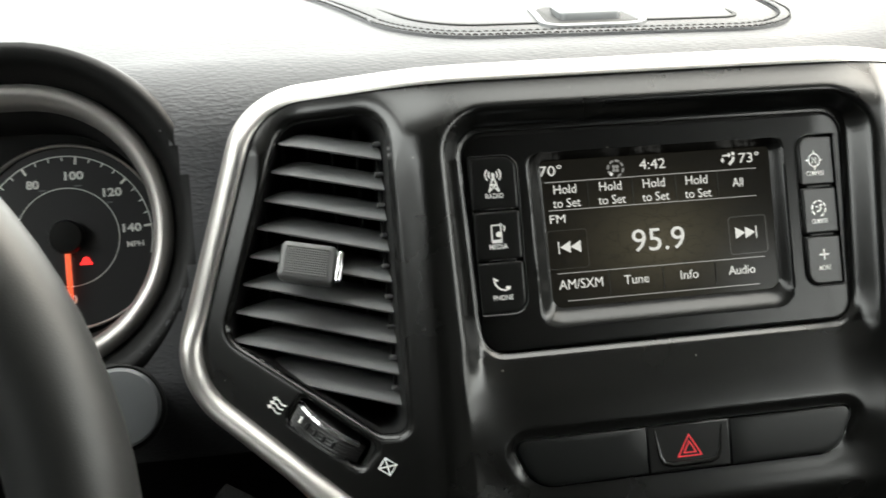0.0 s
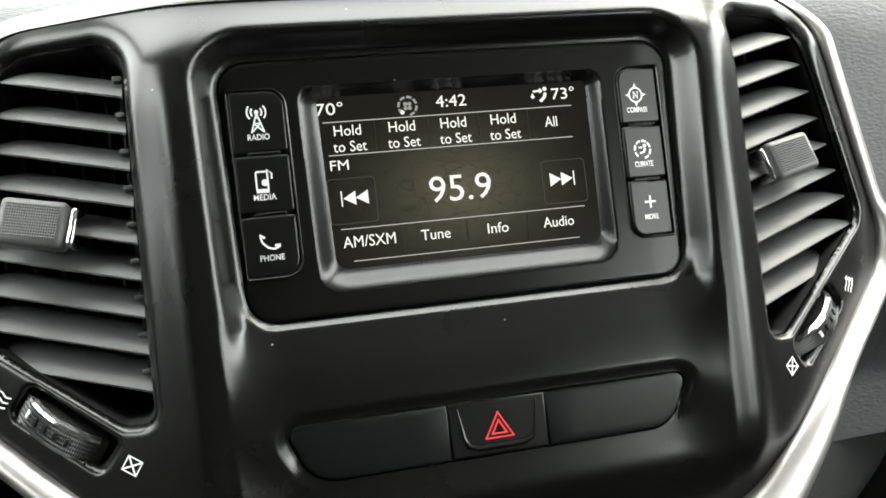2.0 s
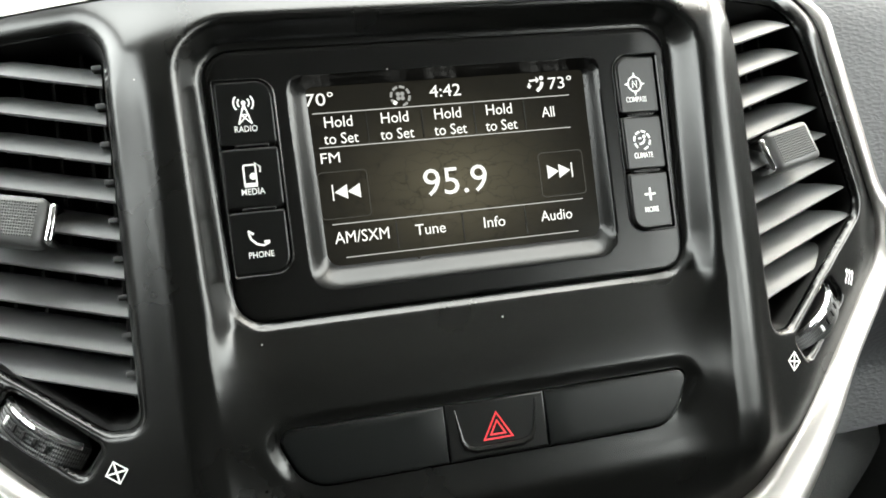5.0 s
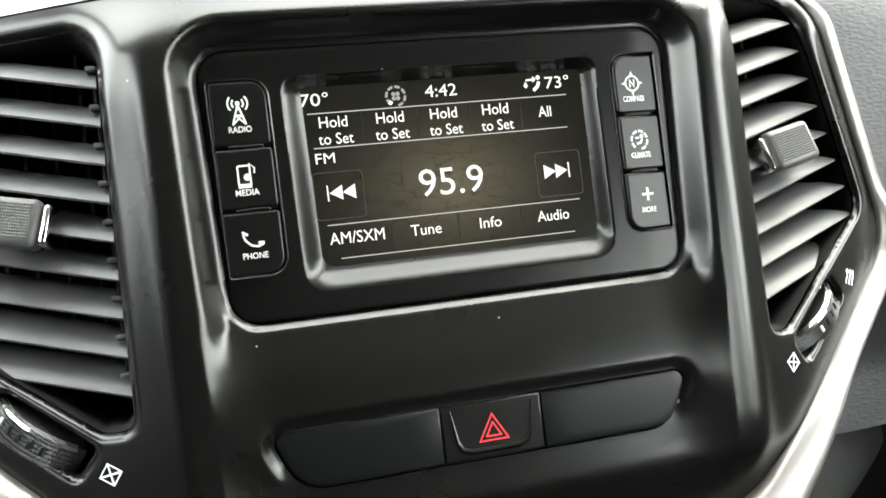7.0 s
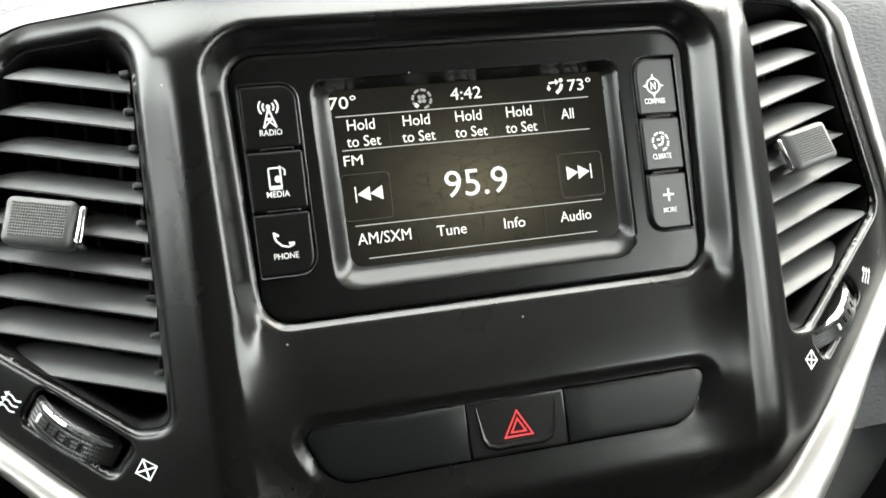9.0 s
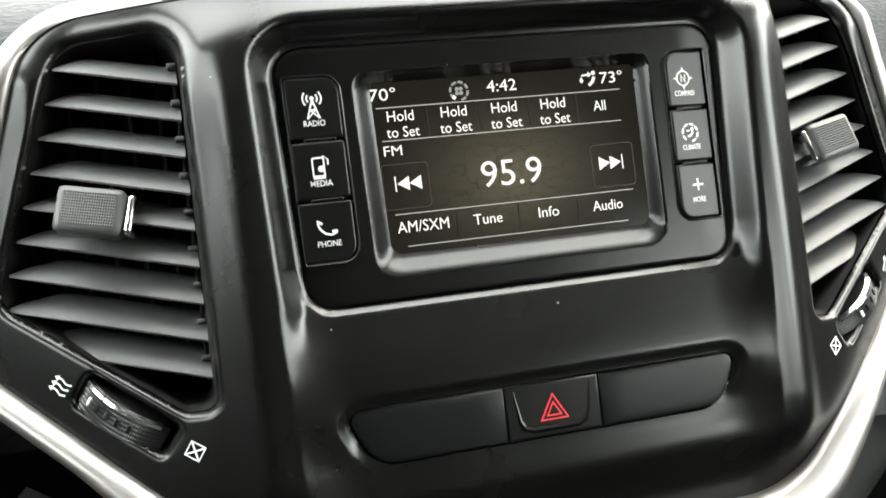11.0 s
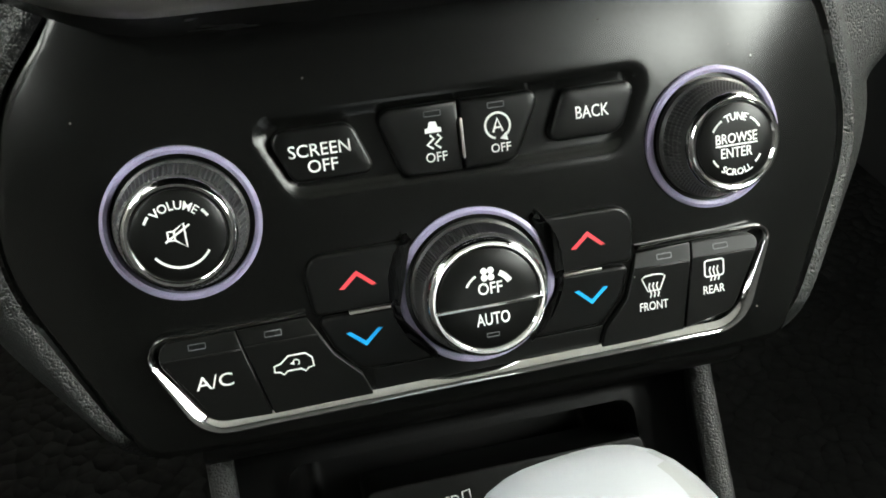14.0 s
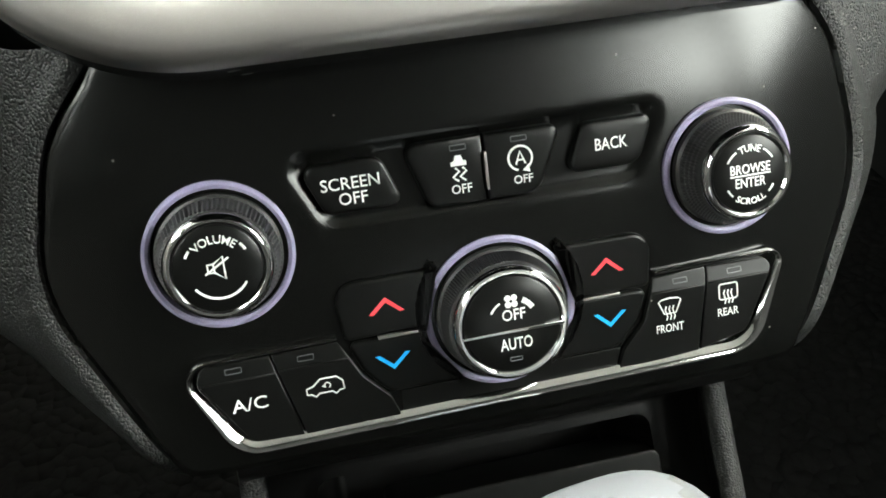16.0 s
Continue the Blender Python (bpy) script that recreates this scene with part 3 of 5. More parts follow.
def on_pad(x, y):
    """The pad's height over a place on its top."""
    lean = 0.055 + 0.10 * float(softplus(np.array(abs(x) - 0.22), 0.03))
    y0 = lean + 0.055 * (1 - math.cos(radians(62)))
    d = (y - y0) / math.sin(radians(62))
    return 0.056 + 0.055 * math.sin(radians(62)) + d * math.cos(radians(62)) * (1 - 0.35 * min(1, max(0, d) / 0.6))


def flat_sweep(outline_xy, profile, lift):
    """Moulding laid on the pad's top along an outline in x and y: (outward, up) steps."""
    rings = []
    for d, up in profile:
        rings.append([(x, y - 0.1, on_pad(x, y) + up + lift) for x, y in offset(outline_xy, d)])
    return rings


LID = dense(rpoly([(-0.088, 0.108, 0.06), (0.132, 0.096, 0.045), (0.172, 0.340, 0.05), (-0.165, 0.340, 0.06)], 14), 0.006)
part("lid_seam", loft(flat_sweep(LID, [(0.0075, -0.002), (0.0068, 0.0016), (0.0035, 0.0030), (0.0004, 0.0016), (0.0, -0.002)], 0.0)), LEATHER, dashboard, "padded stitched seam round the lid")


def stitches(out):
    bms = []
    o = dense(offset(LID, out), 0.0001)
    run = 0.0
    for i in range(len(o)):
        a, b = Vector(o[i - 1]), Vector(o[i])
        run += (b - a).length
        if run >= 0.0040:
            run = 0.0
            t = (b - a).normalized() * 0.0014
            p = [(q.x, q.y - 0.1, on_pad(q.x, q.y) + 0.0022) for q in (b - t, b, b + t)]
            bms.append(tube([p[0], (p[1][0], p[1][1], p[1][2] + 0.0006), p[2]], 0.00045, 5))
    return merge(*bms)


tagged(part("stitching", stitches(0.0066), THREAD, dashboard, "dark double stitching"), kind="stuff")
tagged(part("stitching", stitches(0.0008), THREAD, dashboard, "dark double stitching"), kind="stuff")

storage_lid = thing("storage_lid", (0, 0.2, 0.15), "grey grained dashboard storage lid with a finger latch", "lid")


def lid_top():
    o = offset(LID, -0.0015)
    cx, cy = sum(p[0] for p in o) / len(o), sum(p[1] for p in o) / len(o)
    rings = []
    for f, up in ((1.0, -0.002), (1.0, 0.0010), (0.985, 0.0022), (0.8, 0.0026), (0.6, 0.0028), (0.4, 0.0030), (0.2, 0.0030)):
        rings.append([(cx + (x - cx) * f, cy + (y - cy) * f - 0.2, on_pad(cx + (x - cx) * f, cy + (y - cy) * f) + up - 0.15) for x, y in o])
    return loft(rings, cap1=True)


part("cover", lid_top(), LIDM, storage_lid)


def on_lid(outline, profile, cap=False):
    rings = []
    for d, up in profile:
        rings.append([(x, y - 0.2, on_pad(x, y) + 0.0028 + up - 0.15) for x, y in offset(outline, d)])
    return loft(rings, cap1=cap)


LATCH = rpoly([(-0.013, 0.106, 0.010), (0.049, 0.104, 0.014), (0.043, 0.156, 0.012), (-0.008, 0.158, 0.010)], 8)
part("latch_rim", on_lid(LATCH, [(0.0025, -0.002), (0.002, 0.0012), (0.0, 0.0018), (-0.002, 0.0006), (-0.003, -0.0015)]), GREY, storage_lid, "raised latch surround")
latch = part("latch_well", on_lid(offset(LATCH, -0.003), [(0.0, 0.0), (-0.001, 0.0004)], True), DARK, storage_lid, "dark finger well")
part("latch_paddle", on_lid(rrect(0.036, 0.024, 0.004, 0.018, 0.130), [(0, 0), (0, 0.004), (-0.001, 0.005)], True), GREY, latch, "grey finger paddle")
part("cover_edge", on_lid(rpoly([(-0.078, 0.120, 0.05), (0.104, 0.112, 0.010), (0.135, 0.325, 0.02), (-0.150, 0.325, 0.03)], 8), [(0.0012, -0.001), (0.0012, 0.0004), (0, 0.0006), (-0.0012, 0.0004), (-0.0012, -0.001)]), DARK, storage_lid, "dark gap round the cover")

# ---- centre fascia with its silver surround ----
fascia = thing("centre_fascia", (0, 0, -0.04), "satin black centre fascia with a silver surround", "dashboard panel")
shift = Vector((0, 0, -0.04))


def moved(bm, d):
    for v in bm.verts:
        v.co -= Vector(d)
    return bm


part("panel", moved(field(offset(FASCIA, 0.0005), [RADIO, STRIP, VENT_L, VENT_R, SLOT_L, SLOT_R], fascia_height, 0.0009, []), shift), SATIN, fascia, "satin black moulded plastic", sharp=60)


# (outward, up, share of the way back) at the sides, then (outward, up) at the bottom
FACE_ROWS = ((0.0, -0.004, 0, 0.0, -0.012), (0.0, 0.0006, 0, 0.0, 0.0004), (0.10, 0.0022, 0, 0.08, 0.0013), (0.28, 0.0036, 0, 0.25, 0.0021), (0.5, 0.0040, 0, 0.45, 0.0024), (0.72, 0.0030, 0, 0.64, 0.0018), (0.88, 0.0004, 0, 0.77, 0.0000), (0.97, -0.0035, 0, 0.85, -0.0040), (1.0, -0.006, 0, 0.90, -0.0080))
BACK_ROWS = ((1.0, -0.006, 0, 0.90, -0.0080), (1.0, -0.008, 0, 0.94, -0.0120), (1.0, -0.014, 0, 1.04, -0.0240), (1.0, -0.02, 0.5, 1.14, -0.0400), (0.98, 0, 1, 1.12, 0))


def surround(steps):
    """A moulding round the fascia: narrow over the top, broad under the bottom, turned back to the pad."""
    o = ccw(FASCIA)
    rings = []
    edge = [max(-0.030, h_at(x, z, False)) for x, z in offset(o, -0.0005)]
    outer = offset(o, 1.0)
    for u0, up0, back, u1, up1 in steps:
        row = []
        for (x, z), (ox, oz), h in zip(o, outer, edge):
            d = Vector((ox - x, oz - z)).normalized()
            low = float(step01(np.array(-0.080), np.array(-0.136), np.array(z)))
            top = float(step01(np.array(0.045), np.array(0.070), np.array(z)))
            w = 0.0105 + 0.0110 * low + 0.0010 * top
            u, up = u0 + (u1 - u0) * low, up0 + (up1 - up0) * low
            hh = h + up - d.y * u * (0.0165 if d.y > 0 else 0.0045)
            hh = hh * (1 - back) + (-0.066) * back
            row.append((x + d.x * w * u, -hh, z + d.y * w * u))
        rings.append(row)
    return moved(loft(rings), shift)


part("surround", surround(FACE_ROWS), SILVER, fascia, "satin silver painted surround", sharp=60)
part("surround_return", surround(BACK_ROWS), SATIN, fascia, "black return behind the silver surround", sharp=60)


def ink_on(ink, parent, mat, label="", base=(0, 0, 0), name="legend"):
    return part(name, moved(ink.bm, base), mat, parent, label)


for sx in (-1, 1):
    # crossed-box mark and three waves beside each thumbwheel
    cx, cz = sx * 0.1270, -0.0875
    bm = Ink(0.0)
    q = [(cx + 0.0037 * math.cos(radians(45 + sx * 33 + 90 * k)), cz + 0.0037 * math.sin(radians(45 + sx * 33 + 90 * k))) for k in range(4)]
    bm.line(q, 0.0006, True).line([q[0], q[2]], 0.0006).line([q[1], q[3]], 0.0006)
    inks = [(bm, "white crossed box symbol")]
    bm = Ink(0.0)
    inks.append((bm, "white heat waves symbol"))
    wx, wz, lie = (0.1738, -0.0600, radians(72)) if sx > 0 else (-0.1702, -0.0612, radians(-40))
    for k in (-1, 0, 1):
        bm.line([(wx + a * math.cos(lie) - b * math.sin(lie), wz + a * math.sin(lie) + b * math.cos(lie)) for a, b in [(0.0009 * (j - 3), 0.0021 * k + 0.0004 * math.sin(1.2 * j)) for j in range(7)]], 0.0006)
        bm.patch([(wx + a * math.cos(lie) - b * math.sin(lie), wz + a * math.sin(lie) + b * math.cos(lie)) for a, b in ((sx * 0.0025, 0.0021 * k - 0.0010), (sx * 0.0025, 0.0021 * k + 0.0012), (sx * 0.0042, 0.0021 * k))])
    for ink, words in inks:
        for v in ink.bm.verts:
            front = v.co.y < 0
            v.co.y = -h_at(v.co.x, v.co.z) - (0.00015 if front else -0.0003)
        part("legend", moved(ink.bm, shift), PRINT, fascia, words)

# ---- air vents ----


def knurl(w, h, nx, nz, deep, y):
    """A plate of small raised pips, nx by nz, its ground at y."""
    bm = bmesh.new()
    vs = [[bm.verts.new((-w / 2 + w * a / (2 * nx), y - (deep if a % 2 and b % 2 else 0.0), -h / 2 + h * b / (2 * nz))) for b in range(2 * nz + 1)] for a in range(2 * nx + 1)]
    for a in range(2 * nx):
        for b in range(2 * nz):
            bm.faces.new((vs[a][b], vs[a + 1][b], vs[a + 1][b + 1], vs[a][b + 1]))
    return bm


def air_vent(sx, label):
    outline = VENT_R if sx > 0 else VENT_L
    base = Vector((sx * 0.15, 0.03, 0.0))
    v = thing("air_vent", base, label, "air vent", "pair of centre vents")
    o = dense(ccw(outline), 0.004)
    rings = []
    for d, back in ((0.0, 0), (-0.0008, 0.004), (-0.0012, 0.012), (-0.002, 0.055)):
        row = []
        for x, z in offset(o, d):
            y = -h_at(*min(o, key=lambda p: (p[0] - x) ** 2 + (p[1] - z) ** 2)) + 0.0016
            row.append((x, y + back, z))
        rings.append(row)
    part("duct", moved(loft(rings, cap1=True), base), DARK, v, "black duct housing", sharp=50)
    # nine slats, their front edges falling towards the middle
    for k in range(9):
        zi = 0.0395 - 0.0130 * k
        xi = 0.1185
        slope = 0.27
        xo = xi
        for j in range(200):
            x = xi + 0.0004 * j
            z = zi + slope * (x - xi)
            if x > min(0.1880, 0.1882 - 0.337 * (z + 0.028)) or z < -0.0745 + 0.72 * (x - 0.1285) - 0.012:
                break
            xo = x
        n = 18
        rows = []
        for j in range(n + 1):
            u = j / n
            x = xi + (xo - xi) * u
            z = zi + slope * (x - xi)
            y = 0.0045 + 0.37 * (x - xi)
            tip = 1.0 - 0.55 * max(0.0, (u - 0.72) / 0.28) ** 2
            sec = [(0.0, -0.0002), (-0.0006, 0.0005), (0.0000, 0.0015), (0.0028, 0.0043), (0.0062, 0.0066), (0.0120, 0.0087), (0.0210 * tip, 0.0100 * tip), (0.0212 * tip, 0.0088 * tip), (0.0120, 0.0074), (0.0062, 0.0051), (0.0012, 0.0003)]
            taper = 1.0 - 0.88 * max(0.0, (u - 0.66) / 0.34) ** 2
            rows.append([(sx * x - base.x, y + dy * taper - base.y, z + dz * taper - base.z) for dy, dz in sec])
        part("slat", loft(rows, cap0=True, cap1=True), SLAT, v)
        # pivot pin at the inner end
        zp = zi + 0.0074
        part("pivot_pin", moved(box(*sorted((sx * 0.1182, sx * 0.1216)), 0.0060, 0.0115, zp - 0.0009, zp + 0.0009, 0.0004), base), SLAT, v)
    part("link_bar", moved(box(*sorted((sx * 0.1190, sx * 0.1204)), 0.0125, 0.016, -0.066, 0.046, 0.0004), base), DARK, v)
    for k in range(5):
        x = sx * (0.127 + 0.011 * k)
        part("upright_vane", moved(box(x - 0.0006, x + 0.0006, 0.030 + 0.004 * k, 0.048 + 0.002 * k, -0.062 + 0.006 * k, 0.058), base), DARK, v)
    # slider tab on the fifth slat
    spin = Matrix.Translation(Vector((0.1460, 0.011, -0.0020) if sx > 0 else (-0.1527, 0.012, -0.0012)) - base) @ Euler((radians(-12), -sx * radians(12), sx * radians(9))).to_matrix().to_4x4()
    tab = part("slider_tab", box(-0.0118, 0.0118, -0.0045, 0.0060, -0.0088, 0.0082, 0.0026), TABM, v, "grey slider tab with a knurled face", spin)
    part("tab_face", knurl(0.0184, 0.0122, 22, 12, 0.00040, -0.0046), TABM, tab, "finely knurled grip face", sharp=10)
    part("tab_neck", box(*sorted((-sx * 0.0114, -sx * 0.0128)), -0.0015, 0.0060, -0.0060, 0.0060, 0.0006), DARK, tab)
    part("tab_end", box(*sorted((-sx * 0.0122, -sx * 0.0154)), -0.0038, 0.0055, -0.0076, 0.0068, 0.0016), CHROME, tab, "bright chrome end cap")
    # thumbwheel in its slot
    ang = sx * radians(37)
    wz = Matrix.Translation(Vector((sx * (WHEEL_AT[0] - 0.0042), -h_at(sx * 0.1485, -0.0845) + (0.0222 if sx > 0 else 0.0208), WHEEL_AT[1])) - base) @ Euler((0, -ang, sx * radians(24))).to_matrix().to_4x4()
    rows = []
    for k in range(101):
        a = radians(-50 + k)
        row = [(0.010, -0.0052), (0.0232, -0.0052)]
        row += [(0.0240 - (0.00045 if k % 2 or m % 2 else 0.0), -0.0046 + 0.00076 * m) for m in range(11)]
        row += [(0.0234, 0.0046), (0.010, 0.0052)]
        rows.append([(r * math.sin(a), -r * math.cos(a), z) for r, z in row])
    wheel = part("thumbwheel", loft(rows, cap0=True, cap1=True), WHEELM, v, "knurled black thumbwheel", wz, sharp=12)
    rows = []
    for k in range(31):
        a = radians(-42 + 84 * k / 30)
        rows.append([(r * math.sin(a), -r * math.cos(a), z) for r, z in ((0.0234, 0.0034), (0.0242, 0.0036), (0.0240, 0.0047), (0.0226, 0.0054))])
    part("wheel_edge", loft(rows, cap0=True, cap1=True), WHEELRIM, wheel, "polished grey rim")
    for k in range(5):
        a = radians(-26 + 11 * k)
        part("notch", box(-0.0007, 0.0007, -0.0243, -0.0232, -0.0018, 0.0012, 0.0002), PRINT if k == (0 if sx < 0 else 4) else DARK, wheel, "", Euler((0, 0, -a * sx)).to_matrix().to_4x4())
    rows = [[(x - base.x, -h_at(x, z) + b - base.y, z - base.z) for x, z in offset(dense(ccw(SLOT_R if sx > 0 else SLOT_L), 0.004), d)] for d, b in ((0, 0.0004), (-0.0006, 0.003), (-0.001, 0.02))]
    part("wheel_well", loft(rows, cap1=True), DARK, v, "", sharp=50)
    return v


air_vent(-1, "driver-side black louvred air vent with slider tab and thumbwheel")
air_vent(1, "passenger-side black louvred air vent with slider tab and thumbwheel")

# ---- radio ----
radio = thing("car_radio", (0, 0, 0), "black touch-screen car radio tuned to 95.9 FM", "radio")
SCREEN = rpoly([(-0.0515, 0.0340, 0.0022), (-0.0505, -0.0292, 0.0045), (0.0530, -0.0292, 0.0045), (0.0535, 0.0340, 0.0022)], 6)
SILL = rpoly([(-0.0590, 0.0372, 0.006), (-0.0575, -0.0372, 0.008), (0.0570, -0.0372, 0.008), (0.0575, 0.0372, 0.005)], 8)
KEYS_L = rpoly([(-0.0835, 0.0370, 0.001), (-0.0825, -0.0295, 0.001), (-0.0628, -0.0295, 0.006), (-0.0632, 0.0370, 0.006)], 6)
KEYS_R = rpoly([(0.0632, 0.0370, 0.006), (0.0630, -0.0295, 0.006), (0.0815, -0.0295, 0.001), (0.0815, 0.0370, 0.001)], 6)


def face_height(X, Z):
    h = 0.0058 - 0.0010 * step01(0.070, 0.088, np.abs(X))
    d = distance(SILL, X, Z)[0]
    s = distance(SCREEN, X, Z)[0]
    u = np.clip(s / np.maximum(1e-5, s - d), 0, 1)
    h = np.where(d < 0, h * (0.5 - 0.5 * np.cos(np.pi * u)) * 0.35 + h * u * 0.65 + 0.0002 * (1 - u), h)
    e = -distance(RADIO, X, Z)[0]
    return h - 0.0016 * (1 - np.sqrt(np.clip(1 - np.clip(1 - e / 0.0016, 0, 1) ** 2, 0, 1)))


part("faceplate", field(offset(RADIO, -0.0006), [SCREEN, KEYS_L, KEYS_R], face_height, 0.0007, [SILL]), FACE, radio, "satin black faceplate", sharp=60)
part("seat", slab(offset(RADIO, 0.004), -0.004, -0.03, 0.0005), DARK, radio)
display = part("display", slab(offset(SCREEN, 0.001), 0.0, -0.003, 0.0002), PICTURE, radio, "lit touch screen")
G = 0.00005
for text, x, z, w, h in (("70°", -0.0470, 0.0297, 0.0100, 0.0046), ("4:42", -0.0010, 0.0297, 0.0118, 0.0044), ("73°", 0.0440, 0.0297, 0.0094, 0.0046),
                         ("Hold", -0.0412, 0.0214, 0.0100, 0.0039), ("Hold", -0.0208, 0.0214, 0.0100, 0.0039), ("Hold", -0.0010, 0.0214, 0.0100, 0.0039), ("Hold", 0.0187, 0.0214, 0.0100, 0.0039),
                         ("to Set", -0.0408, 0.0155, 0.0124, 0.0039), ("to Set", -0.0205, 0.0155, 0.0124, 0.0039), ("to Set", -0.0006, 0.0155, 0.0124, 0.0039), ("to Set", 0.0190, 0.0155, 0.0124, 0.0039),
                         ("All", 0.0378, 0.0190, 0.0050, 0.0039), ("FM", -0.0455, 0.0088, 0.0068, 0.0036), ("95.9", -0.0010, -0.0032, 0.0240, 0.0098),
                         ("AM/SXM", -0.0375, -0.0195, 0.0195, 0.0042), ("Tune", -0.0125, -0.0197, 0.0112, 0.0039), ("Info", 0.0118, -0.0197, 0.0082, 0.0039), ("Audio", 0.0362, -0.0197, 0.0124, 0.0039)):
    part("readout", letters(text, x, z, w, h, G, bold=0.0), GLOW_W, display)
for z, x0, x1 in ((0.0247, -0.0500, 0.0470), (0.0125, -0.0490, 0.0460), (-0.0147, -0.0475, 0.0475), (-0.0266, -0.0440, 0.0440)):
    ink_on(Ink(G).line([(x0, z), (x1, z)], 0.00035), display, GLOW_L, "", name="rule")
for x, z1, z0 in [(x, 0.0240, 0.0130) for x in (-0.0310, -0.0108, 0.0090, 0.0285)] + [(x, -0.0152, -0.0255) for x in (-0.0248, -0.0002, 0.0240)]:
    ink_on(Ink(G).line([(x, z1), (x, z0)], 0.0005), display, DARK, "", name="divider")
for sx, x in ((-1, -0.0410), (1, 0.0395)):
    a = Ink(G)
    z = -0.0035
    for k in (0, 1):
        x0 = x + sx * (-0.0048 + 0.0046 * k)
        a.patch([(x0, z + 0.0026), (x0, z - 0.0026), (x0 + sx * 0.0046, z)])
    a.line([(x + sx * 0.0050, z + 0.0028), (x + sx * 0.0050, z - 0.0028)], 0.00045)
    ink_on(a, display, GLOW_W, "", name="skip_arrow")
    a = Ink(0.00001)
    a.line(rrect(0.0175, 0.0165, 0.0015, x + sx * 0.001, -0.0045), 0.0003, True)
    ink_on(a, display, lit("display_faint_%s" % ("a" if sx < 0 else "b"), (1, 0.95, 0.8), 0.006), "", name="skip_box")
fan = Ink(G)
for k in range(7):
    fan.arc(-0.0178, 0.0288, 0.0034, 230 - 46 * k, 230 - 46 * k - 34, 0.0009, 4)
for k in range(4):
    fan.dot(-0.0178 + 0.0011 * math.cos(radians(45 + 90 * k)), 0.0288 + 0.0011 * math.sin(radians(45 + 90 * k)), 0.0008, 10)
ink_on(fan, display, GLOW_G, "", name="fan_mark")
ink_on(Ink(G * 2).patch([(-0.0208, 0.0262), (-0.0198, 0.0256), (-0.0190, 0.0266), (-0.0202, 0.0276)]), display, GLOW_W, "", name="fan_mark")
seat = Ink(G)
seat.dot(0.0367, 0.0318, 0.0008).line([(0.0345, 0.0270), (0.0356, 0.0280), (0.0362, 0.0285), (0.0369, 0.0303)], 0.0012).line([(0.0318, 0.0310), (0.0350, 0.0312)], 0.0007).patch([(0.0345, 0.0300), (0.0345, 0.0324), (0.0358, 0.0312)]).line([(0.0316, 0.0302), (0.0316, 0.0290)], 0.0007).patch([(0.0306, 0.0292), (0.0326, 0.0292), (0.0316, 0.0280)])
ink_on(seat, display, GLOW_W, "", name="airflow_mark")


def key(x0, x1, z0, z1, corners, label):
    """One key of the radio, its corner radii in order from the lower left."""
    o = rpoly([(x0, z0, corners[0]), (x1, z0, corners[1]), (x1, z1, corners[2]), (x0, z1, corners[3])], 5)
    lean = None if x0 < 0 else Matrix.Translation((0.0724, -0.0062, 0)) @ Euler((0, 0, radians(6.5))).to_matrix().to_4x4() @ Matrix.Translation((-0.0724, 0.0062, 0))
    return part("key", slab(o, 0.0062, -0.002, 0.0008), RUBBER, radio, label, lean)


for o in (KEYS_L, KEYS_R):
    part("key_bezel", frame_ring(o, [(0.0006, 0.0040), (0.0005, 0.0061), (0.0001, 0.0064), (-0.0003, 0.0060), (-0.0003, 0.0020)]), FACE, radio, "thin rounded edge round the keys")
BANDS = ((0.0365, 0.0149), (0.0137, -0.0065), (-0.0077, -0.0290))
keys = []
for side in (-1, 1):
    for k, (z1, z0) in enumerate(BANDS):
        r = 0.0055
        x0, x1 = (-0.0828, -0.0636) if side < 0 else (0.0637, 0.0810)
        c = [0.0012] * 4
        if side < 0:
            c[2] = r if k == 0 else c[2]
            c[1] = r if k == 2 else c[1]
        else:
            c[3] = r if k == 0 else c[3]
            c[0] = r if k == 2 else c[0]
        keys.append(key(x0, x1, z0, z1, c, "black key with a white legend"))
for x0, x1 in ((-0.0780, -0.0665), (0.0668, 0.0775)):
    for z in (0.0143, -0.0071):
        part("key_rib", slab(rrect(x1 - x0, 0.0012, 0.0004, (x0 + x1) / 2, z), 0.0062, -0.002, 0.0003), FACE, radio)
K = 0.0062
for n, (text, x, z, w) in enumerate((("RADIO", -0.0735, 0.0203, 0.0076), ("MEDIA", -0.0735, -0.0010, 0.0078), ("PHONE", -0.0732, -0.0224, 0.0084), ("COMPASS", 0.0712, 0.0200, 0.0090), ("CLIMATE", 0.0715, -0.0012, 0.0082), ("MORE", 0.0722, -0.0218, 0.0060))):
    part("legend", letters(text, x, z, w, 0.0021, K, bold=0.0010), PRINT, keys[n], "white lettering")
i = Ink(K)
cx, cz = -0.0735, 0.0265
for s in (-1, 1):
    i.line([(cx, cz + 0.0022), (cx + s * 0.0022, cz - 0.0046)], 0.0006)
    i.arc(cx, cz + 0.0026, 0.0019, 90 - s * 90 - 42, 90 - s * 90 + 42, 0.0006, 6)
    i.arc(cx, cz + 0.0026, 0.0033, 90 - s * 90 - 42, 90 - s * 90 + 42, 0.0006, 8)
